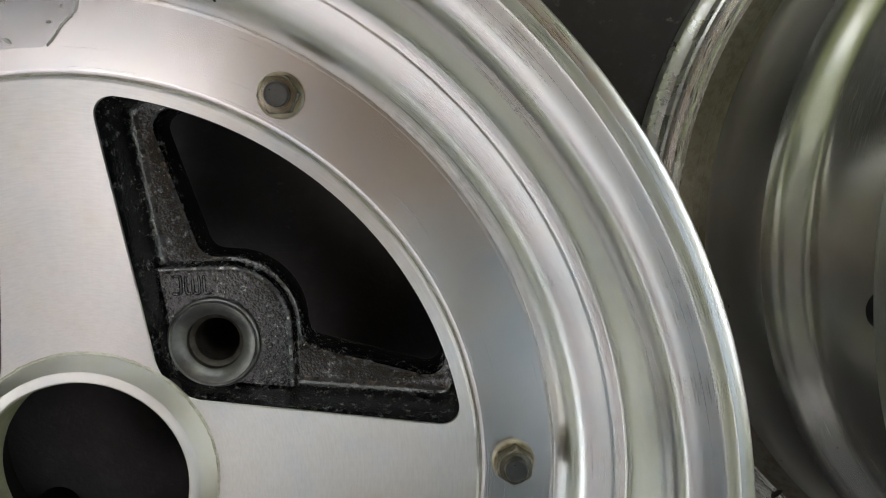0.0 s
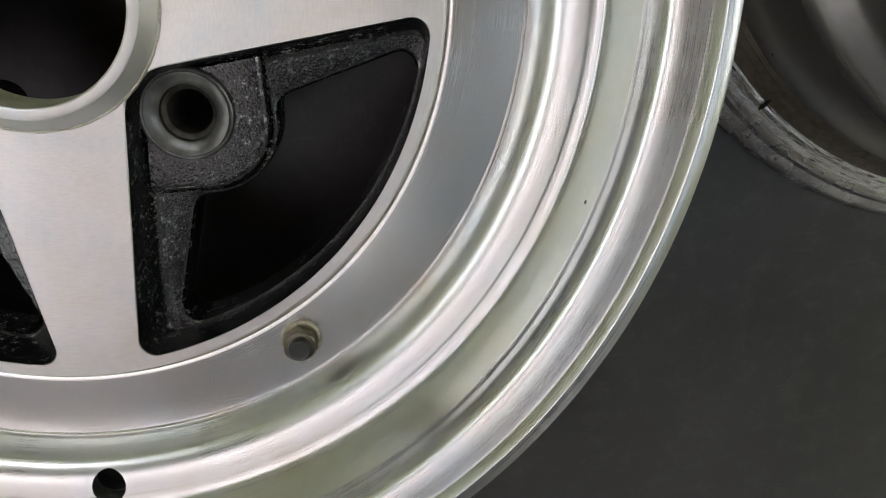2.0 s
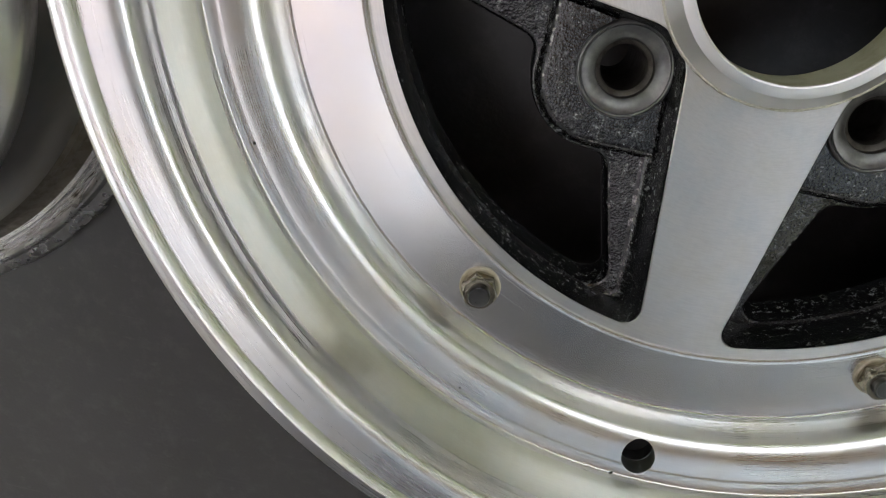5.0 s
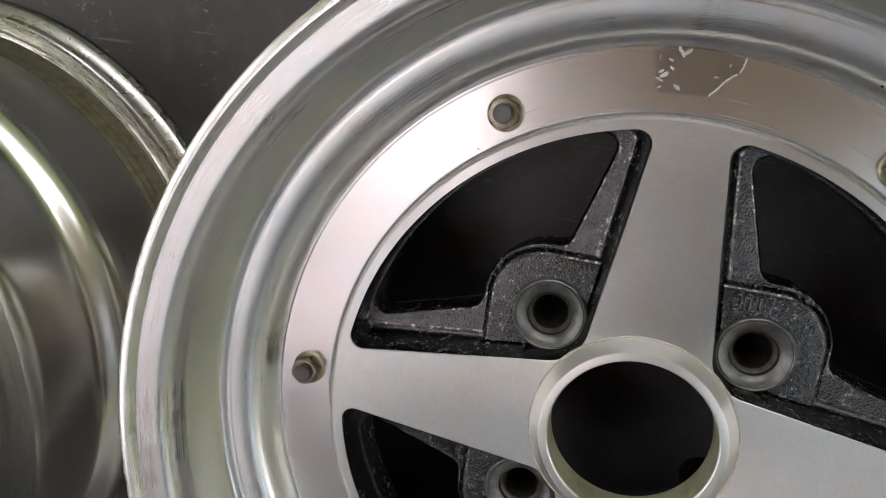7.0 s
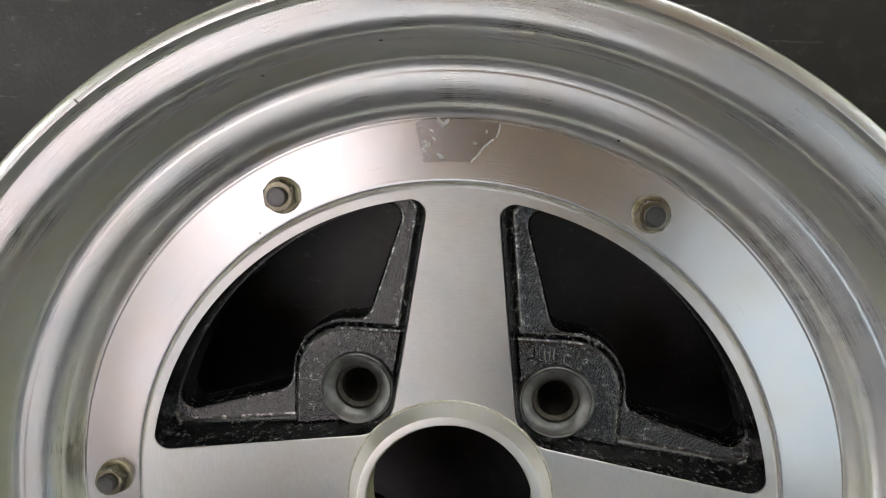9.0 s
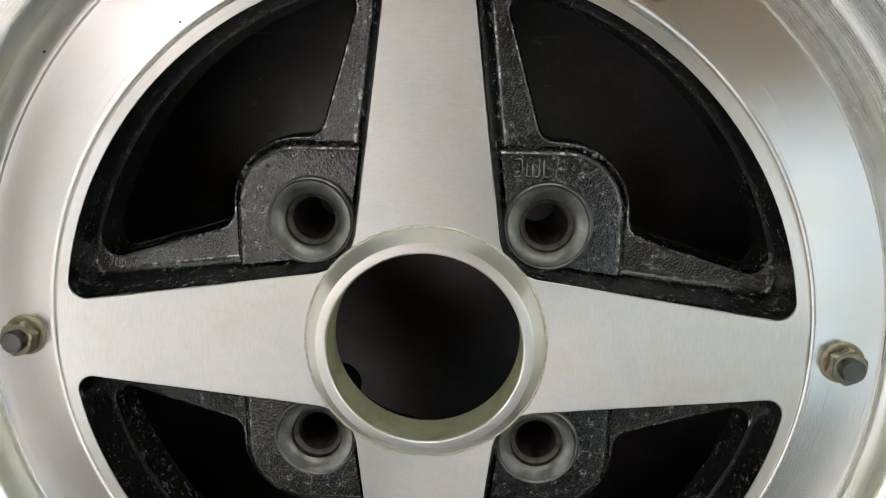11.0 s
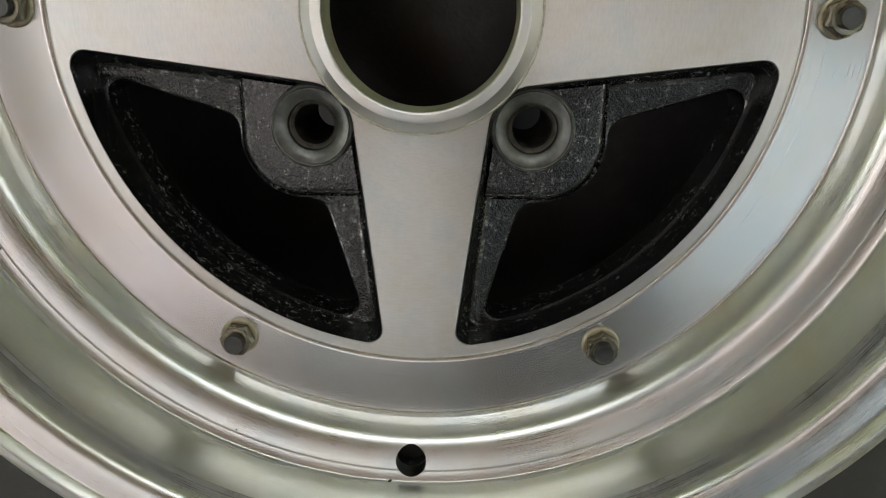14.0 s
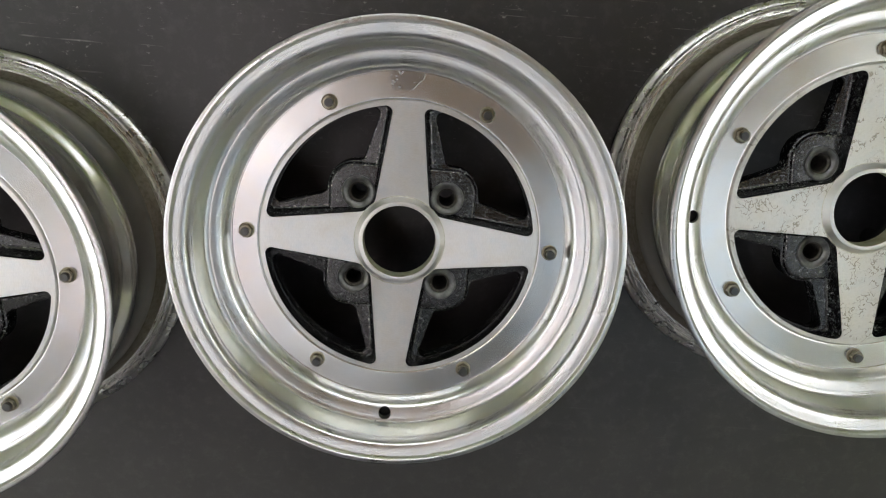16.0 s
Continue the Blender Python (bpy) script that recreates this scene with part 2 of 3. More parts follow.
ALU = (0.79, 0.79, 0.785)
M_STAR = turned_metal("machined_star_face", (0.76, 0.75, 0.735), 0.37, 0.12, 0.78, 0.06, haze=0.22, grain=0.04)
M_STAR_OLD = turned_metal("corroded_star_face", (0.66, 0.65, 0.61), 0.42, 0.2, 0.7, 0.3, worm=True, haze=0.06, grain=0.04)
M_LIP = turned_metal("polished_lip", ALU, 0.285, 0.0, 0.0, 0.07, haze=0.10, grain=0.015)
# greener and darker than M_LIP: the green reflection is put into the base colour
M_SATIN = turned_metal("satin_lip_wall", (0.745, 0.757, 0.69), 0.32, 0.0, 0.0, 0.10, haze=0.06, grain=0.02)
M_RING = turned_metal("satin_bolting_ring", (0.785, 0.78, 0.775), 0.25, 0.0, 0.3, 0.25, haze=0.08, grain=0.008)
M_BARREL = turned_metal("barrel_metal", (0.88, 0.865, 0.84), 0.25, 0.0, 0.0, 0.1, haze=0.06)
M_BEAD = turned_metal("dark_bead_seat", (0.56, 0.54, 0.51), 0.30, 0.05, 0.0, 0.2, haze=0.08)
M_FLANGE = flaked_flange()
M_DULL = cast_metal("dull_flange_metal", (0.72, 0.71, 0.69), 0.17, (0.36, 0.34, 0.31), 0.5, 60.0)
M_GROOVE = cast_metal("brown_stained_bead_grooves", (0.38, 0.34, 0.285), 0.26, (0.17, 0.14, 0.105), 0.5, 200.0)
# dark grey with darker blotches, for the barrel's inner face and the star back
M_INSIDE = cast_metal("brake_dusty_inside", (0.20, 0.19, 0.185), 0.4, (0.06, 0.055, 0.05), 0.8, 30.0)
M_BLACK = black_paint("black_casting_paint", 0.48)
M_BLACK_OLD = black_paint("dusty_black_casting_paint", 0.65)
M_EDGE = glint_edge()
M_SEAT = seat_metal()
M_CONE = cast_metal("rusty_lug_cone", (0.09, 0.084, 0.07), 0.36, (0.03, 0.022, 0.015), 0.8, 240.0)
M_CONE.node_tree.nodes["Principled BSDF"].inputs["Metallic"].default_value = 0.6
M_BORE = cast_metal("bore_metal", (0.62, 0.62, 0.44), 0.42, (0.34, 0.32, 0.17), 0.6, 60.0)
M_BORE.node_tree.nodes["Principled BSDF"].inputs["Metallic"].default_value = 0.45
M_HUB = turned_metal("hub_ring_metal", (0.80, 0.795, 0.775), 0.40, 0.3, 0.4, 0.0)
M_NUT = cast_metal("zinc_nut", (0.27, 0.25, 0.19), 0.14, (0.11, 0.095, 0.06), 0.45, 220.0)
M_STUD = cast_metal("grey_stud_end", (0.13, 0.132, 0.13), 0.20, (0.09, 0.085, 0.075), 0.5, 260.0)
M_WASHER = cast_metal("yellow_zinc_washer", (0.46, 0.42, 0.31), 0.30, (0.16, 0.13, 0.08), 0.6, 220.0)
M_FOIL = turned_metal("silver_foil", (0.55, 0.555, 0.57), 0.24, 0.0, 0.0, 0.0, haze=0.06)
M_GLUE = plain("white_glue_residue", (0.70, 0.69, 0.66), 0.5)
M_OXIDE = cast_metal("yellow_oxide", (0.74, 0.73, 0.64), 0.45, (0.40, 0.37, 0.26), 0.5, 350.0)
# flat black for deep holes: their shade put into the colour
M_HOLE_SHADE = plain("black_rubber", (0.008, 0.008, 0.008), 0.7)
M_FLOOR = floor_paint()


# ---- mesh helpers ----
def part(name, bm, material, parent=None, label="", sharp=28):
    """Links a bmesh as one mesh object, under a thing or a part."""
    me = bpy.data.meshes.new(name)
    bm.to_mesh(me)
    bm.free()
    for m in material if isinstance(material, (list, tuple)) else [material]:
        me.materials.append(m)
    for p in me.polygons:
        p.use_smooth = True
    me.set_sharp_from_angle(angle=radians(sharp))
    ob = new(name, me)
    if parent:
        ob.parent = parent
    return tagged(ob, label)


def lathe(profile, steps=256, closed=True, slots=None):
    """Turns a profile of (r, z) in millimetres round z. slots: material index for each profile edge."""
    bm = bmesh.new()
    n = len(profile)
    rings = []
    for i in range(steps):
        a = 2 * math.pi * i / steps
        c, s = math.cos(a), math.sin(a)
        rings.append([bm.verts.new((r * c / 1000, r * s / 1000, z / 1000)) for r, z in profile])
    for i in range(steps):
        p, q = rings[i], rings[(i + 1) % steps]
        for j in range(n if closed else n - 1):
            k = (j + 1) % n
            f = bm.faces.new((p[j], q[j], q[k], p[k]))
            if slots:
                f.material_index = slots[j]
    bmesh.ops.recalc_face_normals(bm, faces=bm.faces)
    return bm


def smooth(points, per=4):
    """A Catmull-Rom curve through (r, z) points."""
    out = []
    n = len(points)
    for i in range(n - 1):
        p0, p1, p2, p3 = points[max(i - 1, 0)], points[i], points[i + 1], points[min(i + 2, n - 1)]
        for s in range(per):
            t = s / per
            out.append(tuple(0.5 * (2 * p1[k] + (p2[k] - p0[k]) * t + (2 * p0[k] - 5 * p1[k] + 4 * p2[k] - p3[k]) * t * t
                                    + (3 * p1[k] - p0[k] - 3 * p2[k] + p3[k]) * t ** 3) for k in (0, 1)))
    out.append(points[-1])
    return out


def offset(poly, d):
    """A closed outline moved by d along its outward normals (the outline runs counter-clockwise)."""
    out = []
    n = len(poly)
    for i in range(n):
        a, b, c = Vector(poly[i - 1]), Vector(poly[i]), Vector(poly[(i + 1) % n])
        t = ((b - a).normalized() + (c - b).normalized()).normalized()
        out.append((b.x + t.y * d, b.y - t.x * d))
    return out


def turned(poly, quarter):
    c, s = (1, 0, -1, 0)[quarter], (0, 1, 0, -1)[quarter]
    return [(x * c - y * s, x * s + y * c) for x, y in poly]


def circle(cx, cy, r, n):
    return [(cx + r * math.cos(2 * math.pi * i / n), cy + r * math.sin(2 * math.pi * i / n)) for i in range(n)]


def fill(bm, loops, z, slot=0, up=True, tris=None):
    """Fills an outline with holes. tris: a ready list of corners, from an outline of the same count."""
    verts = [[bm.verts.new((x, y, z)) for x, y in lp] for lp in loops]
    flat = [v for lp in verts for v in lp]
    for tri in tris or corners(loops):
        vs = [flat[i] for i in tri]
        nrm = (vs[1].co - vs[0].co).cross(vs[2].co - vs[0].co)
        if nrm.length < 1e-14:
            continue
        if (nrm.z > 0) != up:
            vs.reverse()
        try:
            bm.faces.new(vs).material_index = slot
        except ValueError:
            pass
    return verts


def corners(loops):
    from mathutils.geometry import tessellate_polygon
    return tessellate_polygon([[Vector((x, y, 0)) for x, y in lp] for lp in loops])


def band(bm, a, b, slot=0):
    """Joins two loops of the same count with quads."""
    n = len(a)
    for i in range(n):
        f = bm.faces.new((a[i], a[(i + 1) % n], b[(i + 1) % n], b[i]))
        f.material_index = slot


def ring_of(bm, poly, z):
    return [bm.verts.new((x, y, z)) for x, y in poly]


# ---- shape of the star with its four windows (metres, window between the +x and +y spokes) ----
HALF, TAPER, ARC = 0.0137, 0.128, 0.1221     # spoke half width at its tip, its widening, outer arc of the windows
LUG = 0.1143 / 2 / math.sqrt(2)              # four lugs on a 114.3 mm circle


def window(inset=0.0, arc_inset=0.0, fillet=0.0055):
    """Outline of one window, counter-clockwise, always with the same number of points."""
    nl = math.hypot(1, TAPER)
    d, nrm = Vector((-1 / nl, TAPER / nl)), Vector((TAPER / nl, 1 / nl))
    p0 = Vector((0.118, HALF)) + nrm * inset
    ro, rf = ARC - arc_inset, fillet
    q = p0 + nrm * rf
    b = q.dot(d)
    s = -b - math.sqrt(b * b - q.dot(q) + (ro - rf) ** 2)
    c = q + d * s
    lug = Vector((LUG, LUG))
    rho = nrm.dot(lug - p0)
    foot_out, foot_in = c - nrm * rf, lug - nrm * rho
    lower = []
    a0, a1 = math.atan2(-nrm.y, -nrm.x), math.atan2(c.y, c.x)
    for i in range(25):                       # boss arc from the diagonal to the spoke edge
        a = radians(-135) + (a0 - radians(-135)) * i / 24
        lower.append((lug.x + rho * math.cos(a), lug.y + rho * math.sin(a)))
    for i in range(1, 9):
        p = foot_in.lerp(foot_out, i / 8)
        lower.append((p.x, p.y))
    for i in range(1, 9):                     # corner fillet
        a = a0 + (a1 - a0) * i / 8
        lower.append((c.x + rf * math.cos(a), c.y + rf * math.sin(a)))
    for i in range(1, 17):                    # outer arc to the diagonal
        a = a1 + (radians(45) - a1) * i / 16
        lower.append((ro * math.cos(a), ro * math.sin(a)))
    return lower + [(y, x) for x, y in reversed(lower[1:-1])]


def opening():
    """Outline of the through hole between the webs, counter-clockwise."""
    p0, p1 = Vector((0.112, 0.0240)), Vector((0.0745, 0.0352))
    d = (p1 - p0).normalized()
    nrm = Vector((-d.y, d.x)) * (-1 if d.x < 0 else 1)
    if nrm.y < 0:
        nrm = -nrm
    ro, rf = ARC - 0.0006, 0.0062
    q = p0 + nrm * rf
    b = q.dot(d)
    s = -b - math.sqrt(b * b - q.dot(q) + (ro - rf) ** 2)
    c = q + d * s
    foot = c - nrm * rf
    low = [(0.044 + 0.0240 * math.cos(radians(45 - 4.5 * i)), 0.044 + 0.0240 * math.sin(radians(45 - 4.5 * i))) for i in range(11)]
    low += [(0.0682, 0.0415), (0.0690, 0.0390), (0.0706, 0.0370), (0.0726, 0.0358)]
    for i in range(9):
        p = p1.lerp(foot, i / 8)
        low.append((p.x, p.y))
    a0, a1 = math.atan2(-nrm.y, -nrm.x), math.atan2(c.y, c.x)
    for i in range(1, 7):
        a = a0 + (a1 - a0) * i / 6
        low.append((c.x + rf * math.cos(a), c.y + rf * math.sin(a)))
    for i in range(1, 17):
        a = a1 + (radians(45) - a1) * i / 16
        low.append((ro * math.cos(a), ro * math.sin(a)))
    return low + [(y, x) for x, y in reversed(low[1:-1])]


def shrunk(poly, d):
    """The opening moved inwards by d, but for its outer arc, which stays one wall with the window above it."""
    out = []
    for (x, y), (px, py) in zip(poly, offset(poly, d)):
        r = math.hypot(x, y)
        out.append((x * (ARC - 0.0010) / r, y * (ARC - 0.0010) / r) if r > ARC - 0.0009 else (px, py))
    return out


def lug_pad_outline(grow=0.0):
    """The raised pad round one lug: square with a rounded outer corner, held between two spoke walls."""
    wall = window(0.0034, 0.0, 0.004)
    edge = 0.0662 + grow
    rad = 0.0215 + grow
    low = [p for p in wall[:60] if p[0] < edge - 0.001 and p[1] <= p[0] + 1e-9]
    low = [p for i, p in enumerate(low) if math.hypot(*p) < 0.085]
    yb = low[-1][1] - (edge - low[-1][0]) * TAPER
    low.append((edge, yb))
    c = edge - rad
    low += [(c + rad * math.cos(radians(a)), c + rad * math.sin(radians(a))) for a in range(0, 46, 5)]
    return low + [(y, x) for x, y in reversed(low[1:-1])]


def dish(r):
    """Height of the star face at radius r: it sinks a little towards the hub."""
    return -0.0045 * min(max((0.112 - r) / 0.071, 0.0), 1.0)


def star_mesh():
    """The cast star: machined top (slot 0), black recesses and webs (slot 1)."""
    bm = bmesh.new()
    outline = window(-0.0004)
    half = 25 + 8 + 8                       # points from the diagonal by the hub to the end of the corner fillet
    cols = 10
    grid = {}

    def vert(x, y, z):
        key = (round(x * 1e6), round(y * 1e6), round(z * 1e6))
        if key not in grid:
            grid[key] = bm.verts.new((x, y, z))
        return grid[key]

    inner, angles = [], []
    for q in range(4):
        rows = []
        for x, y in outline[:half]:
            r, th = math.hypot(x, y), math.atan2(y, x)
            row = []
            for k in range(cols + 1):
                a = th * (2 * k / cols - 1) + q * math.pi / 2
                row.append(vert(r * math.cos(a), r * math.sin(a), dish(r)))
            rows.append(row)
        for p, n in zip(rows, rows[1:]):
            for k in range(cols):
                bm.faces.new((p[k], n[k], n[k + 1], p[k + 1]))
        arc = [(x, y) for x, y in outline if math.hypot(x, y) > ARC - 1e-7]
        arc = sorted(arc, key=lambda p: math.atan2(p[1], p[0]))[1:-1]
        pts = [(v.co.x, v.co.y) for v in rows[-1]] + turned(arc, q)
        inner += pts
    inner_v = [vert(x, y, 0.0) for x, y in inner]
    outer = [(0.1256 * x / math.hypot(x, y), 0.1256 * y / math.hypot(x, y)) for x, y in inner]
    prev = ring_of(bm, outer, 0.0)
    band(bm, prev, inner_v)
    for r, z in ((0.1261, -0.0003), (0.1265, -0.0008), (0.1267, -0.0017), (0.1268, -0.0060)):
        cur = ring_of(bm, [(r * x / 0.1256, r * y / 0.1256) for x, y in outer], z)
        band(bm, prev, cur)
        prev = cur
    steps = ((0.0, 0.0, -0.0005, 0.0055), (0.0006, 0.0002, -0.0030, 0.0055), (0.0016, 0.0002, -0.0090, 0.0052), (0.0023, 0.0002, -0.0128, 0.0050),
             (0.0029, 0.0002, -0.0149, 0.0049), (0.0038, 0.0002, -0.0164, 0.0048), (0.0050, 0.0002, -0.0174, 0.0045), (0.0064, 0.0002, -0.0178, 0.0042))
    hole = opening()
    web = corners([window(0.0064, 0.0002, 0.0042), shrunk(hole, 0.0004), circle(LUG, LUG, 0.0112, 40)])
    for q in range(4):
        prev = [vert(x, y, dish(math.hypot(x, y))) for x, y in turned(outline, q)]
        for n, (ins, arc, z, rf) in enumerate(steps):
            keep = max(0.0, 1 + z / 0.0178)
            cur = [bm.verts.new((x, y, z + keep * dish(math.hypot(x, y)))) for x, y in turned(window(ins, arc, rf), q)]
            band(bm, prev, cur, 0 if n == 0 else 2 if n == 7 else 1)
            prev = cur
        lug = turned([(LUG, LUG)], q)[0]
        o_top, o_mid, o_low = (turned(shrunk(hole, g), q) for g in (0.0004, -0.0009, -0.0013))
        floor_loops = fill(bm, [turned(window(0.0064, 0.0002, 0.0042), q), o_top, turned(circle(LUG, LUG, 0.0112, 40), q)], -0.0178, 1, tris=web)
        a = floor_loops[1]
        for n, (poly, z) in enumerate(((turned(shrunk(hole, -0.0003), q), -0.0181), (o_mid, -0.0190), (o_low, -0.0208), (o_low, -0.0330))):
            b = ring_of(bm, poly, z)
            band(bm, a, b, 2 if n == 0 else 1)
            a = b
    bmesh.ops.remove_doubles(bm, verts=bm.verts, dist=0.00001)
    bmesh.ops.recalc_face_normals(bm, faces=bm.faces)
    return bm


def star_back():
    """The back of the star, closed but for the holes."""
    bm = bmesh.new()
    hole = shrunk(opening(), -0.0014)
    lugs = [circle(*turned([(LUG, LUG)], q)[0], 0.0082, 32) for q in range(4)]
    fill(bm, [circle(0, 0, 0.1258, 128), *[turned(hole, q) for q in range(4)], *lugs, circle(0, 0, 0.0420, 64)], -0.0330, 0, up=False)
    return bm


def pad_mesh():
    bm = bmesh.new()
    hole = circle(LUG, LUG, 0.0142, 40)
    loops = fill(bm, [lug_pad_outline(-0.0024), hole], -0.0143)
    prev = loops[0]
    for n, (grow, z) in enumerate(((-0.0015, -0.01442), (-0.0007, -0.0148), (-0.0001, -0.0154), (0.0002, -0.0161), (0.0004, -0.0168), (0.0010, -0.0176), (0.0022, -0.0182))):
        cur = ring_of(bm, lug_pad_outline(grow), z)
        band(bm, prev, cur, 1 if n in (1, 2) else 0)
        prev = cur
    bmesh.ops.recalc_face_normals(bm, faces=bm.faces)
    return bm


def seat_mesh():
    """A stepped lug seat: bevelled rim, flat ring, cone and hole (slot 1: the grimy cone and hole)."""
    # the tube down to -64 is added to keep the hole dark
    prof = [(15.5, -15.5), (15.4, -13.5), (15.0, -12.8), (14.5, -12.5), (14.0, -12.9), (13.7, -12.5), (13.2, -12.55), (11.4, -13.5), (9.7, -14.5), (9.3, -15.0), (9.0, -16.8), (7.9, -17.5), (7.4, -18.2),
            (7.3, -19.2), (7.3, -64.0), (9.2, -64.0), (11.0, -33.2), (13.0, -19.0)]
    return lathe(prof, 72, slots=[0] * 9 + [1] * 5 + [2] * 4)


def hub_mesh():
    """Raised ring round the centre bore; the bore itself is slot 1, its deep part in painted shade slot 2."""
    prof = [(41.2, -4.9), (41.0, -4.3), (40.4, -3.6), (37.1, 0.5), (36.8, 0.95), (36.4, 1.1), (33.7, 1.1), (33.2, 0.8), (33.0, 0.3), (32.8, -6.0), (32.7, -14.5), (33.4, -15.2),
            (38.0, -16.0), (40.5, -30.0), (40.8, -33.4), (42.5, -33.4), (42.5, -28.0), (41.5, -8.0)]
    slots = [0] * 8 + [1] * 3 + [2] * 7
    return lathe(prof, 192, slots=slots)


LIP_IN = [(126.9, -7.0), (127.0, -2.6), (127.5, -1.85), (128.4, -1.5), (128.9, -1.5), (150.2, -1.5), (150.7, -1.9), (151.1, -1.4), (151.5, -1.4), (151.9, -0.4), (152.2, 0.9),
          (152.6, 2.6), (153.1, 4.4), (154.0, 6.7), (155.3, 8.8), (157.2, 10.6), (159.6, 12.0), (162.4, 13.0), (165.0, 13.7), (166.6, 14.05), (167.0, 14.0), (168.6, 14.4), (170.3, 15.1),
          (170.9, 15.6), (171.4, 16.8), (172.0, 20.0), (173.2, 27.0), (174.3, 33.5), (174.8, 36.4), (175.3, 38.0), (175.8, 40.6), (176.5, 42.7), (177.5, 44.4), (179.0, 45.7), (181.0, 46.5),
          (183.1, 47.0), (185.0, 47.35), (186.4, 47.6), (187.5, 47.8), (188.0, 47.9), (188.3, 48.0), (190.2, 51.0), (190.5, 51.2), (190.9, 51.25), (193.0, 51.2), (194.2, 50.8), (194.8, 49.6)]
LIP_OUT = [(194.7, 47.4), (193.4, 45.6), (190.6, 44.3), (187.6, 41.6), (184.2, 38.6), (181.6, 36.0), (180.4, 32.0), (179.4, 24.0), (178.6, 15.0), (179.0, 11.0), (177.5, 9.2),
           (172.0, 8.6), (164.0, 7.8), (159.0, 6.5), (156.5, 3.5), (155.6, -1.0), (155.4, -9.5), (126.9, -9.5)]


def lip_mesh(rise):
    """The outer half of the rim: bolting ring, step, steep inner wall and rolled flange, with a valve hole."""
    fine = LIP_IN[:8] + smooth(LIP_IN[8:20], 3) + smooth(LIP_IN[20:38], 3) + LIP_IN[38:]
    prof = fine + LIP_OUT
    slots = [2 if i < 8 else 1 if i < len(fine) - 1 and 17.0 < prof[i][1] < 35.0 else 0 for i in range(len(prof))]
    bm = lathe(prof, 320, slots=slots)
    body = part("rim_lip_solid", bm, [M_LIP, M_SATIN, M_RING], sharp=24)
    cut = bmesh.new()
    bmesh.ops.create_cone(cut, cap_ends=True, segments=48, radius1=0.0058, radius2=0.0058, depth=0.06, matrix=Matrix.Translation((-0.0020, -0.1630, 0.010)) @ pose(0, 0, 0, 4, 0, 0))
    tool = part("valve_cutter", cut, M_SATIN)
    mod = body.modifiers.new("valve", "BOOLEAN")
    mod.operation, mod.solver, mod.object = "DIFFERENCE", "EXACT", tool
    bpy.context.view_layer.update()
    me = bpy.data.meshes.new_from_object(body.evaluated_get(bpy.context.evaluated_depsgraph_get()))
    for ob in (body, tool):
        bpy.data.objects.remove(ob)
    me.set_sharp_from_angle(angle=radians(24))
    return me


def barrel_mesh(rise):
    """The inner half of the rim, down to the floor: drop centre, shoulder, bead seat and rear flange."""
    low = -(FACE * 1000 + rise)
    drop = [(155.4, -9.8), (157.5, -12.5), (158.8, -16), (159.3, -20)] + smooth(
        [(159.5, low + 96), (159.8, low + 90), (161.2, low + 86), (164.0, low + 83.2), (167.4, low + 80.2), (169.8, low + 76.5), (170.9, low + 72)], 3)
    seat = [(171.3, low + 66), (172.6, low + 42), (173.2, low + 33)]
    grooves = [(174.2, low + 30.5), (174.0, low + 29.5), (175.7, low + 27.0), (175.5, low + 26), (177.4, low + 23), (177.2, low + 22), (179.2, low + 18.5)]
    bead = [(181.0, low + 15.8), (183.0, low + 15.6), (184.4, low + 14.4), (185.2, low + 12.6), (187.6, low + 11.9)]
    flange = [(188.6, low + 12.7), (189.7, low + 13.9), (190.9, low + 14.3), (192.1, low + 13.7), (192.9, low + 12.3), (193.6, low + 10.8), (196.4, low + 9.8), (198.8, low + 7.8), (200.0, low + 4.8), (199.4, low + 1.4), (197.5, low)]
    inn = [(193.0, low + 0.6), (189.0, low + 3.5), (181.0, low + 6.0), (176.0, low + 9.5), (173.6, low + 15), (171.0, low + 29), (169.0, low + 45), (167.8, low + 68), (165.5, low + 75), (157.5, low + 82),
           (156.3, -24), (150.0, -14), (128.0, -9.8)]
    prof, slots = [], []
    for rows, slot in ((drop, 0), (seat, 4), (grooves, 5), (bead, 1), (flange, 3), (inn, 2)):
        prof += rows
        slots += [slot] * len(rows)
    slots[len(drop) - 1] = 4
    return lathe(prof, 256, slots=slots)


def bolt_meshes():
    washer = lathe([(4.2, -1.6), (6.9, -1.6), (7.15, -1.2), (7.0, -0.4), (6.5, -0.1), (4.2, -0.1)], 40)
    nut = bmesh.new()
    rows = []
    for r, z in ((6.3, -0.1), (6.4, 0.2), (6.4, 3.9), (5.9, 4.45), (5.35, 4.9), (3.5, 5.0)):
        ring = []
        for i in range(36):
            a = 2 * math.pi * i / 36
            hexr = 5.45 / math.cos((a % (math.pi / 3)) - math.pi / 6)
            rr = min(r, hexr)
            ring.append(nut.verts.new((rr * math.cos(a) / 1000, rr * math.sin(a) / 1000, z / 1000)))
        rows.append(ring)
    for a, b in zip(rows, rows[1:]):
        band(nut, a, b)
    stud = lathe([(3.75, 4.0), (3.75, 7.0), (3.45, 7.5), (3.15, 7.5), (2.95, 7.3), (0.02, 7.25), (0.02, 4.0)], 32)
    return washer, nut, stud


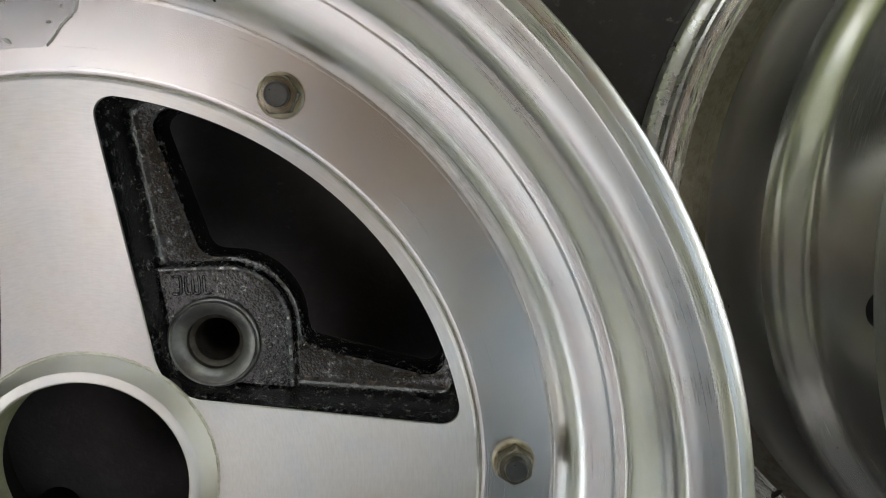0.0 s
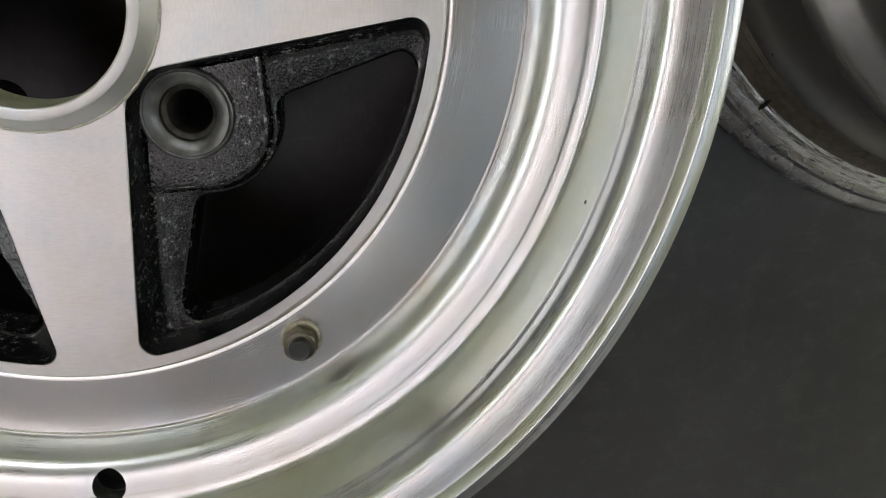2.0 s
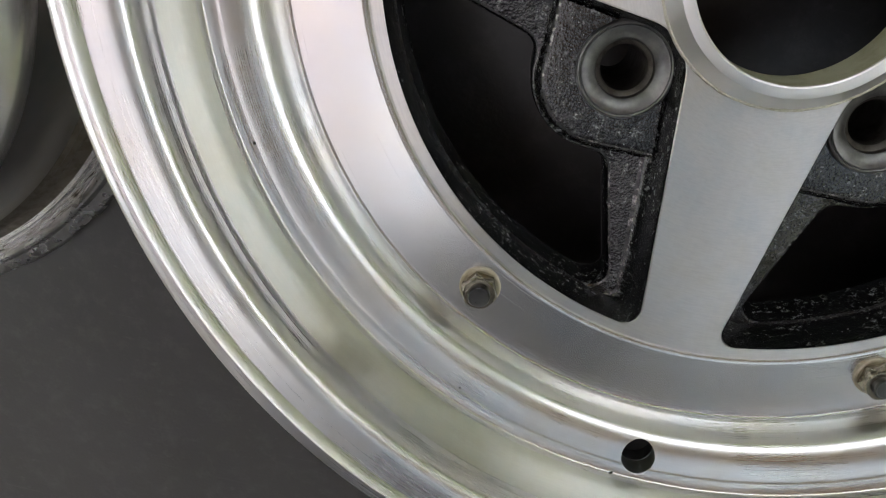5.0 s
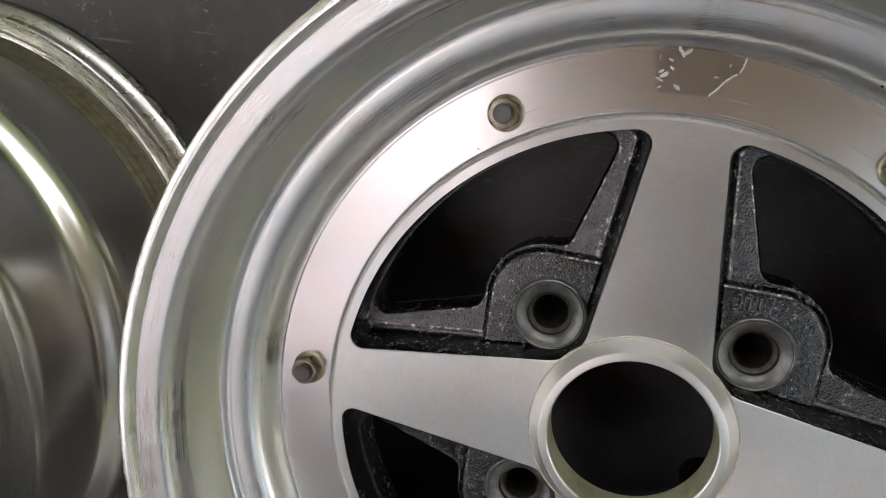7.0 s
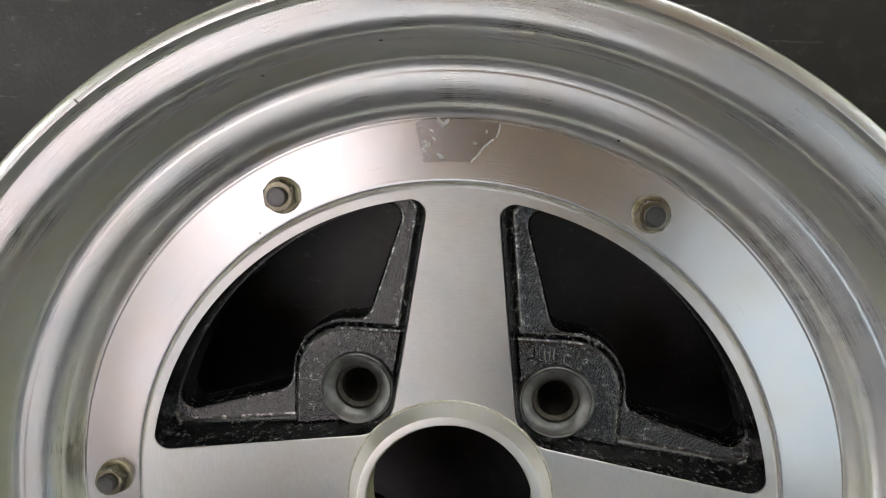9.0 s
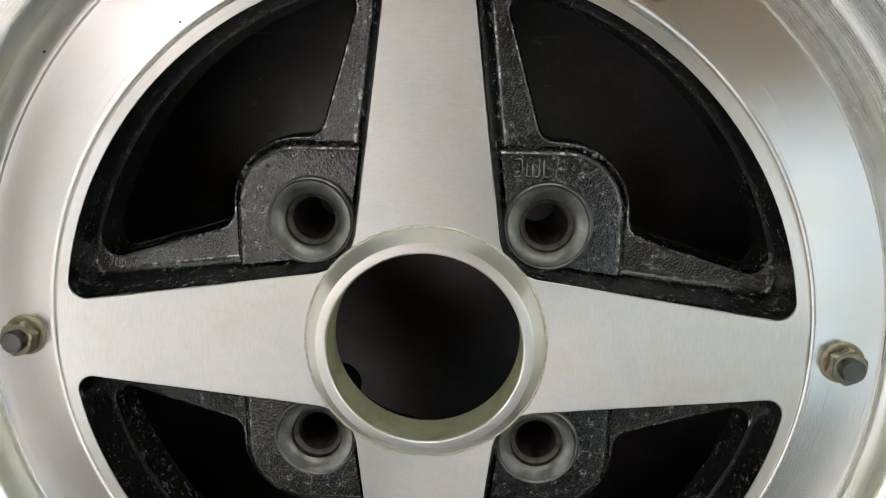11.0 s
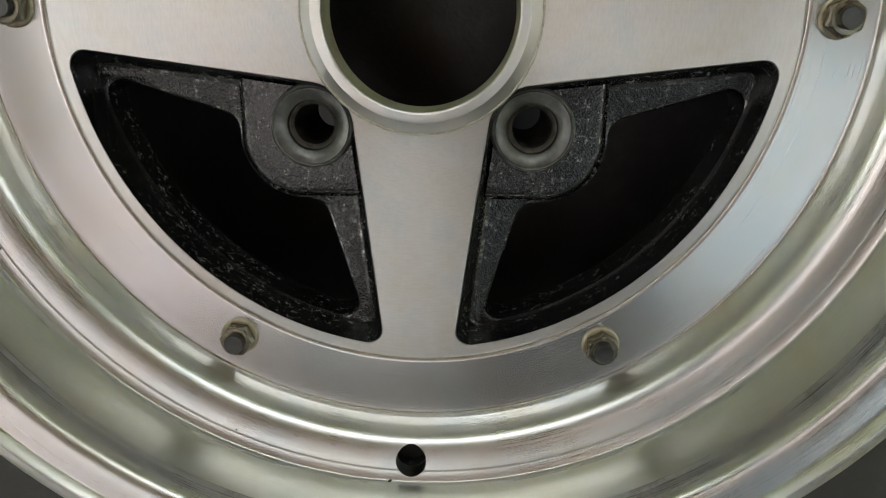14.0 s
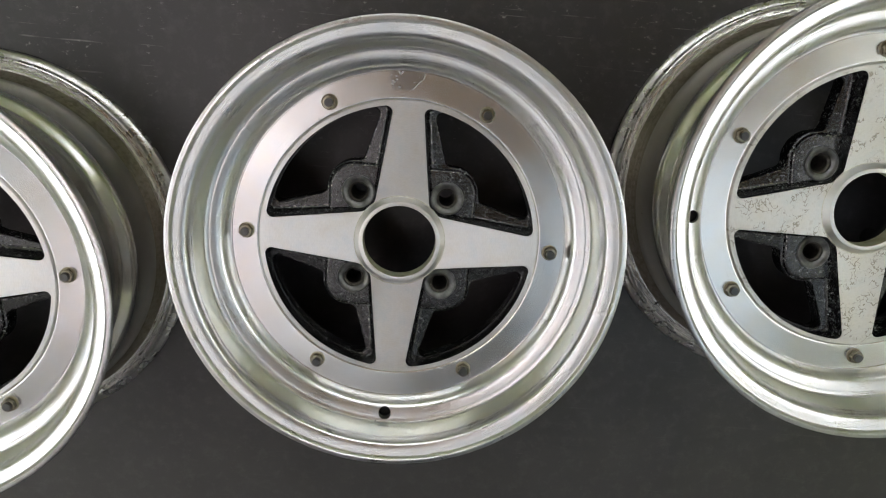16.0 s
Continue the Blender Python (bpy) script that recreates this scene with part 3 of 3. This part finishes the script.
def stroke(bm, points, radius, flat=1.0, sides=8):
    """A rounded bead along a line of (x, y, z) points in millimetres."""
    rows = []
    for i, p in enumerate(points):
        a, b = Vector(points[max(i - 1, 0)]), Vector(points[min(i + 1, len(points) - 1)])
        t = (b - a).normalized()
        side = Vector((-t.y, t.x, 0)).normalized()
        end = 0.55 if i in (0, len(points) - 1) else 1.0
        rows.append([bm.verts.new((Vector(p) + (side * math.cos(q) + Vector((0, 0, flat)) * math.sin(q)) * radius * end) / 1000)
                     for q in (2 * math.pi * k / sides for k in range(sides))])
    for a, b in zip(rows, rows[1:]):
        band(bm, a, b)
    for row in (rows[0], rows[-1]):
        bm.faces.new(row)


def cast_letters():
    """The raised letters JWL in a rounded stencil hand, about 13 mm wide."""
    bm = bmesh.new()
    z = 0.0
    lines = ([(0.6, 6.0), (2.6, 6.2), (3.3, 5.6), (3.3, 1.4), (2.8, 0.5), (1.6, 0.2), (0.4, 0.5)],
             [(5.0, 6.2), (5.0, 1.2), (5.6, 0.4), (6.5, 0.3)], [(7.2, 6.2), (7.2, 1.2), (6.5, 0.3)], [(7.2, 1.2), (7.8, 0.4), (8.7, 0.3), (9.3, 1.2), (9.3, 6.2)],
             [(10.9, 6.2), (10.9, 1.0), (11.5, 0.3), (12.7, 0.4), (13.1, 1.6)])
    for line in lines:
        stroke(bm, [(x, y, z) for x, y in smooth(line, 3)], 0.58, 1.15)
    bmesh.ops.recalc_face_normals(bm, faces=bm.faces)
    return bm


# ---- the room ----
def slab(name, x0, x1, y0, y1, z0, z1, material, label, category):
    bm = bmesh.new()
    bmesh.ops.create_cube(bm, size=1, matrix=Matrix.Translation(((x0 + x1) / 2, (y0 + y1) / 2, (z0 + z1) / 2)) @ Matrix.Diagonal((x1 - x0, y1 - y0, z1 - z0, 1)))
    return tagged(part(name, bm, material), label, category, kind="structure")


M_WALL = plain("pale_green_wall_paint", (0.66, 0.755, 0.42), 0.75)
M_WALL_CREAM = plain("pale_cream_wall_paint", (0.72, 0.75, 0.52), 0.75)
M_WALL_GREY = plain("pale_grey_wall_paint", (0.56, 0.54, 0.535), 0.75)
M_DARK_BACK = plain("dark_door_paint", (0.085, 0.085, 0.09), 0.5)
M_CEIL = plain("slate_grey_ceiling_paint", (0.135, 0.14, 0.152), 0.7)
M_BOARD = plain("brown_ceiling_boards", (0.26, 0.168, 0.088), 0.6)
X0, X1, Y0, Y1, TOP = -1.5, 1.5, -1.4, 1.5, 2.3
SILL, HEAD = 1.34, 1.80
slab("floor", X0 - 0.15, X1 + 0.15, Y0 - 0.15, Y1 + 0.15, -0.1, 0, M_FLOOR, "scuffed black floor sheet with chalky scratches", "floor")


def wall_with_window(name, along, fixed, a0, a1, w0, w1, z0, z1, material, label):
    """A wall 15 cm thick with one rectangular opening through it, and a window frame set in the opening."""
    bm = bmesh.new()
    for lo, hi, bot, top_z in ((a0, w0, 0, TOP), (w1, a1, 0, TOP), (w0, w1, 0, z0), (w0, w1, z1, TOP)):
        size, mid_p = (hi - lo, 0.15, top_z - bot), ((lo + hi) / 2, fixed, (bot + top_z) / 2)
        if along == "y":
            size, mid_p = (size[1], size[0], size[2]), (mid_p[1], mid_p[0], mid_p[2])
        bmesh.ops.create_cube(bm, size=1, matrix=Matrix.Translation(mid_p) @ Matrix.Diagonal((*size, 1)))
    return tagged(part(name, bm, material), label, "wall", kind="structure")


def window_frame(name, along, fixed, w0, w1, z0, z1):
    base = new(name)
    mid_p = ((w0 + w1) / 2, fixed, z0)
    base.location = mid_p if along == "x" else (mid_p[1], mid_p[0], mid_p[2])
    tagged(base, "white window frame with a middle bar", "window", kind="structure")
    wide, high = w1 - w0, z1 - z0
    paint = plain("white_window_paint", (0.78, 0.78, 0.76), 0.5)
    for part_name, px, pz, sx, sz in (("frame_bar", 0, 0.02, wide, 0.04), ("frame_bar", 0, high - 0.02, wide, 0.04), ("frame_post", -wide / 2 + 0.02, high / 2, 0.04, high - 0.08),
                                      ("frame_post", wide / 2 - 0.02, high / 2, 0.04, high - 0.08), ("frame_post", 0, high / 2, 0.035, high - 0.08)):
        bm = bmesh.new()
        size, at = ((sx, 0.05, sz), (px, 0, pz)) if along == "x" else ((0.05, sx, sz), (0, px, pz))
        bmesh.ops.create_cube(bm, size=1, matrix=Matrix.Translation(at) @ Matrix.Diagonal((*size, 1)))
        bmesh.ops.bevel(bm, geom=bm.edges[:], offset=0.004, segments=2, affect="EDGES")
        part(part_name, bm, paint, base)
    return base


for name, number, along, fixed, a0, a1, w0, w1, sill in (("wall_north", 1, "x", Y1 + 0.075, X0, X1, -1.1, 1.1, 1.28),
                                                   ("wall_west", 2, "y", X0 - 0.075, Y0 - 0.15, Y1 + 0.15, -1.25, 0.55, SILL), ("wall_east", 3, "y", X1 + 0.075, Y0 - 0.15, Y1 + 0.15, -0.45, 0.85, SILL)):
    wall_with_window(name, along, fixed, a0, a1, w0, w1, sill, HEAD, M_WALL if name == "wall_north" else M_WALL_CREAM,
                     "pale %s painted wall with a high window" % ("green" if name == "wall_north" else "cream"))
    window_frame("window_%d" % number, along, fixed, w0, w1, sill, HEAD)
slab("wall_south", X0, X1, Y0 - 0.15, Y0, 0, TOP, M_WALL_GREY, "plain pale grey painted wall", "wall")


def dark_backdrop(x0, x1, y, high):
    """A dark framed panel, added against the wall for the operator's dark reflection."""
    base = new("door_1")
    base.location = ((x0 + x1) / 2, y, 0)
    tagged(base, "dark grey framed panel added to darken reflections", "door", kind="structure")
    half = (x1 - x0) / 2
    for name, cx, cz, sx, sy, sz in (("door_leaf", 0, high / 2 + 0.005, 2 * half - 0.12, 0.04, high - 0.07), ("frame_post", -half + 0.025, high / 2, 0.05, 0.06, high), ("frame_post", half - 0.025, high / 2, 0.05, 0.06, high),
                                     ("frame_head", 0, high + 0.025, 2 * half, 0.06, 0.05)):
        bm = bmesh.new()
        bmesh.ops.create_cube(bm, size=1, matrix=Matrix.Translation((cx, sy / 2 + 0.002, cz)) @ Matrix.Diagonal((sx, sy, sz, 1)))
        bmesh.ops.bevel(bm, geom=bm.edges[:], offset=0.004, segments=2, affect="EDGES")
        part(name, bm, M_DARK_BACK, base)
    return base


# unseen helper: gives the metal a dark middle in its southward reflections
dark_backdrop(-0.62, 0.52, Y0, 2.08)
slab("ceiling", X0 - 0.15, X1 + 0.15, Y0 - 0.15, Y1 + 0.15, TOP, TOP + 0.1, M_CEIL, "slate grey painted ceiling", "ceiling")


def ceiling_boards(x0, x1, y0, y1, wide):
    """Brown boards nailed under the ceiling, with open joints, in one mesh."""
    bm = bmesh.new()
    count = int((y1 - y0) / wide)
    for i in range(count):
        mid_y = y0 + (i + 0.5) * wide
        bmesh.ops.create_cube(bm, size=1, matrix=Matrix.Translation(((x0 + x1) / 2, mid_y, TOP - 0.01)) @ Matrix.Diagonal((x1 - x0, wide - 0.008, 0.02, 1)))
    return tagged(part("ceiling_boards", bm, M_BOARD), "brown wooden boards under the grey ceiling", "ceiling", kind="structure")


ceiling_boards(-0.60, X1, -0.27, Y1, 0.118)


def pendant_light(x, y, z, lx, ly, colour, strength, label):
    """A hanging light panel that glows up and down, on two rods from the ceiling."""
    base = new("pendant_light")
    base.location = (x, y, TOP)
    tagged(base, label, "pendant light", "lamps over the wheels")
    drop = z - TOP
    steel = plain("white_lamp_frame", (0.75, 0.75, 0.74), 0.5)
    for name, sx, sy, px, py in (("frame_rail", lx + 0.04, 0.02, 0, ly / 2 + 0.01), ("frame_rail", lx + 0.04, 0.02, 0, -ly / 2 - 0.01), ("frame_side", 0.02, ly, lx / 2 + 0.01, 0), ("frame_side", 0.02, ly, -lx / 2 - 0.01, 0)):
        bm = bmesh.new()
        bmesh.ops.create_cube(bm, size=1, matrix=Matrix.Translation((px, py, drop)) @ Matrix.Diagonal((sx, sy, 0.04, 1)))
        bmesh.ops.bevel(bm, geom=bm.edges[:], offset=0.004, segments=2, affect="EDGES")
        part(name, bm, steel, base)
    for side in (-1, 1):
        bm = bmesh.new()
        bmesh.ops.create_cone(bm, cap_ends=True, segments=12, radius1=0.006, radius2=0.006, depth=-drop, matrix=Matrix.Translation((0, side * (ly / 2 + 0.01), drop / 2)))
        part("rod", bm, steel, base)
    bm = bmesh.new()
    bmesh.ops.create_cube(bm, size=1, matrix=Matrix.Translation((0, 0, drop)) @ Matrix.Diagonal((lx, ly, 0.024, 1)))
    part("diffuser", bm, glow("lamp_diffuser", colour, strength), base, "glowing lamp diffuser")
    return base


pendant_light(-0.70, 0.02, 1.95, 0.64, 0.80, (1.0, 0.84, 0.89), 0.42, "wide warm white hanging light panel")
pendant_light(-0.81, -0.64, 1.95, 0.62, 0.48, (1.0, 0.78, 0.84), 0.37, "dim pinkish hanging light panel")
pendant_light(-0.60, 0.10, 1.80, 0.14, 0.30, (1.0, 0.94, 0.95), 3.0, "small bright hanging work lamp")
pendant_light(-0.20, -0.52, 1.95, 0.36, 0.54, (0.94, 0.95, 0.97), 0.84, "dim narrow hanging light panel")
pendant_light(0.90, -0.44, 1.95, 0.68, 0.84, (0.68, 0.85, 1.0), 0.39, "cool white hanging light panel")


# ---- the wheels ----
random.seed(11)


def wheel(x, y, spin, rise, label, star_mat, black_mat, lean):
    """One wheel lying face up on the floor. rise: how much taller its rim is, lean: how far its foot stands off its axis, in millimetres."""
    base = new("alloy_wheel")
    base.location, base.rotation_euler = (x, y, 0), (0, 0, radians(spin))
    tagged(base, label, "wheel rim", "wheels in a row on the floor")
    up = Matrix.Translation((0, 0, FACE + rise / 1000))

    def put(ob):
        ob.matrix_basis = up @ ob.matrix_basis
        return ob
    put(part("star_centre", star_mesh(), [star_mat, black_mat, M_EDGE], base, "machined four-spoke star over black-painted recesses"))
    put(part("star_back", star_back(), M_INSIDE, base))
    hub = put(part("hub_ring", hub_mesh(), [M_HUB, M_BORE, M_HOLE_SHADE], base, "raised bare metal ring round the centre bore"))
    seam = lathe([(40.7, -4.9), (40.9, -4.15), (41.3, -4.05), (41.7, -4.35), (41.8, -4.9)], 160)
    for vert in seam.verts:
        vert.co *= 1 + random.uniform(-0.004, 0.004)
    put(part("hub_seam", seam, M_OXIDE, base, "yellowish oxide line at the foot of the hub ring"))
    joint = lathe([(126.3, -3.2), (126.5, -2.3), (126.9, -1.95), (127.2, -2.4), (127.3, -3.2)], 200)
    for vert in joint.verts:
        vert.co.z += random.uniform(-0.00035, 0.00035)
    put(part("star_seam", joint, M_OXIDE, base, "pale olive oxide line between star and rim"))
    pad_first = seat_first = None
    for q in range(4):
        if pad_first is None:
            pad_first = put(part("lug_pad", pad_mesh(), [black_mat, M_EDGE], base, "black cast pad round a lug hole"))
            seat_first = put(part("lug_seat", seat_mesh(), [M_SEAT, M_CONE, M_HOLE_SHADE], base, "worn grey lug hole seat"))
            seat_first.matrix_basis = seat_first.matrix_basis @ Matrix.Translation((LUG, LUG, 0))
            pads = [pad_first]
        else:
            rot = Matrix.Rotation(q * math.pi / 2, 4, "Z")
            for first in (pad_first, seat_first):
                ob = new(first.name.split(".")[0], first.data)
                ob.parent = base
                ob.matrix_basis = rot @ first.matrix_basis
                tagged(ob, first["label"])
                if first is pad_first:
                    pads.append(ob)
    lip = new("rim_lip", lip_mesh(rise))
    lip.parent = base
    put(tagged(lip, "polished stepped aluminium rim lip"))
    # added black cup in the open valve hole, in place of the shade inside
    cup = part("valve_plug", lathe([(5.75, 11.2), (5.75, 6.0), (0.02, 5.6), (0.02, -4.0), (6.6, -4.0), (6.6, 6.5)], 40), M_HOLE_SHADE, base, "black plug added to keep the valve hole dark")
    cup.matrix_basis = up @ Matrix.Translation((-0.0022, -0.1631, -0.0035))
    foot = Matrix.Rotation(radians(-spin), 3, "Z") @ Vector((lean[0] / 1000, lean[1] / 1000, 0))
    tube = barrel_mesh(rise)
    for vert in tube.verts:
        vert.co += foot * max(0.0, (-0.0098 - vert.co.z) / (FACE + rise / 1000 - 0.0098))
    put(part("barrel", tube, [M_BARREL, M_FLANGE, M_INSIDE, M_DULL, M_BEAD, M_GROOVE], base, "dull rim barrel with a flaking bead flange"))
    washer, nut, stud = bolt_meshes()
    first = None
    for i in range(6):
        a = radians(60 * i)
        place = up @ Matrix.Translation((0.1378 * math.cos(a), 0.1378 * math.sin(a), 0)) @ Matrix.Rotation(radians(25 + 37 * i), 4, "Z")
        if first is None:
            w = part("bolt_washer", washer, M_WASHER, base, "yellow zinc washer under a rim bolt")
            n = part("nut", nut, M_NUT, w, "dull hexagon nut")
            s = part("stud", stud, M_STUD, w, "dark stud end")
            first = (w, n, s)
        else:
            w, n, s = (new(o.name.split(".")[0], o.data) for o in first)
            w.parent, n.parent, s.parent = base, w, w
            for o, src in zip((w, n, s), first):
                tagged(o, src["label"])
        w.matrix_basis = place
    return base, pads


mid, mid_pads = wheel(0, 0, 0, 0, "polished four-spoke alloy wheel lying face up with a torn silver sticker", M_STAR, M_BLACK, (0, 0))
right, right_pads = wheel(0.413, 0.0665, -83.5, 22, "four-spoke alloy wheel with a corroded star face, lying face up", M_STAR_OLD, M_BLACK_OLD, (-4.0, -8.5))
wheel(-0.4225, -0.0615, 186.2, 25, "four-spoke alloy wheel with a dusty face, lying face up", M_STAR, M_BLACK_OLD, (0, 0))

# torn sticker on the bolting ring of the middle wheel
random.seed(4)
bm = bmesh.new()
outline = [(-19.0, 149.0), (-15.4, 149.9), (-10.0, 150.4), (-3.0, 150.7), (4.3, 150.5), (12.0, 149.8), (11.8, 146.3), (10.9, 144.7), (8.4, 142.6), (5.8, 140.1), (3.1, 136.5), (1.8, 135.0),
           (-3.7, 134.9), (-10.3, 134.5), (-15.5, 134.2), (-16.4, 137.1), (-14.5, 138.4), (-17.1, 139.6), (-17.8, 143.2), (-18.9, 146.1)]
loop = []
for a, b in zip(outline, outline[1:] + outline[:1]):
    for k in range(4):
        rag = 0.0 if k == 0 else random.uniform(-0.22, 0.22)
        loop.append(((a[0] + (b[0] - a[0]) * k / 4 + rag) / 1000, (a[1] + (b[1] - a[1]) * k / 4 + rag) / 1000))
loop.reverse()
top = fill(bm, [loop], -0.00120)
low = ring_of(bm, loop, -0.00150)
band(bm, top[0], low)
st = part("sticker", bm, M_FOIL, mid, "torn silver foil sticker remnant")
st.matrix_basis = Matrix.Translation((0, 0, FACE))
torn = bmesh.new()
for line in ([(12.0, 149.6), (11.7, 147.4), (11.3, 145.5), (10.6, 144.3)], [(10.2, 144.0), (8.4, 142.6), (6.9, 141.3), (5.8, 140.1), (4.3, 138.0), (3.1, 136.5), (2.0, 135.2)], [(-14.6, 138.5), (-15.8, 138.9), (-17.0, 139.6)]):
    stroke(torn, [(x + random.uniform(-0.15, 0.15), y + random.uniform(-0.15, 0.15), -1.15) for x, y in smooth(line, 3)], 0.33, 0.5, 6)
part("torn_edge", torn, M_GLUE, st, "white torn paper edge")
for px, py, r in ((-7.6, 149.4, 1.2), (-9.4, 148.7, 1.0), (-10.6, 149.9, 0.8), (-12.9, 146.0, 0.7), (-12.2, 143.2, 0.7), (-14.4, 140.7, 1.3), (-15.6, 141.8, 0.8), (-9.3, 136.8, 1.1), (3.2, 142.0, 0.6), (7.2, 146.5, 0.5),
                  (-16.9, 146.6, 0.6), (-15.3, 136.2, 0.6)):
    bm = bmesh.new()
    bmesh.ops.create_icosphere(bm, subdivisions=2, radius=r / 1000, matrix=Matrix.Translation((px / 1000, py / 1000, -0.0011)) @ pose(0, 0, 0, 0, 0, random.uniform(0, 180)) @ Matrix.Diagonal((1.4, 0.6, 0.3, 1)))
    for v in bm.verts:
        v.co += Vector((random.uniform(-1, 1), random.uniform(-1, 1), 0)) * r / 5000
    part("glue_crumb", bm, M_GLUE, st)

# raised cast letters on the pad between the upper spokes
ob = part("cast_mark", cast_letters(), M_BLACK, mid_pads[0], "raised cast letters JWL")
ob.matrix_basis = Matrix.Translation((0.0275, 0.0568, -0.0142))


# small dark nicks in the rims
M_NICK = plain("dark_nick", (0.02, 0.018, 0.016), 0.8)
M_SCUFF = cast_metal("scuffed_edge_metal", (0.45, 0.43, 0.40), 0.5, (0.08, 0.07, 0.06), 0.8, 600.0)


def nick(owner, name, x, y, z, length, width, turn, material, label):
    """A small shallow mark with an uneven outline, lying in a surface of the owner (millimetres, from the wheel's face)."""
    rim = next(c for c in owner.children if c.name.split(".")[0] == ("barrel" if name == "flange_nick" else "rim_lip"))
    mesh = bmesh.new()
    bmesh.ops.create_icosphere(mesh, subdivisions=2, radius=0.0005, matrix=Matrix.Translation((x / 1000, y / 1000, z / 1000)) @ Matrix.Rotation(radians(turn), 4, "Z") @ Matrix.Diagonal((length, width, 0.5 if width < 1.5 else 5.0, 1)))
    for vert in mesh.verts:
        vert.co += Vector((random.uniform(-1, 1), random.uniform(-1, 1), 0)) * 0.00012
    part(name, mesh, material, rim, label)


nick(mid, "lip_nick", -10.0, -170.7, 15.7, 2.6, 1.1, 60, M_NICK, "black nick in the lip edge")
nick(mid, "lip_nick", 47.0, -163.6, 14.4, 1.0, 0.8, 0, M_NICK, "black nick in the lip edge")
nick(mid, "lip_nick", -68.0, -151.2, 13.9, 0.9, 0.7, 0, M_NICK, "black nick in the lip edge")
nick(mid, "lip_nick", 148.0, 108.0, 42.6, 1.2, 0.7, 40, M_NICK, "black nick in the lip edge")
nick(mid, "lip_nick", -118.0, 150.0, 51.1, 3.4, 0.9, -40, M_SCUFF, "scuffed outer edge")
nick(mid, "lip_nick", -28.0, -190.6, 51.0, 7.0, 1.1, 8, M_SCUFF, "scuffed outer edge")
nick(mid, "lip_nick", 106.0, -160.8, 51.0, 5.0, 1.0, 32, M_SCUFF, "scuffed outer edge")
nick(right, "flange_nick", 119.6, -146.1, -124.0, 10.0, 1.8, -52, M_NICK, "black notch across the rear bead")
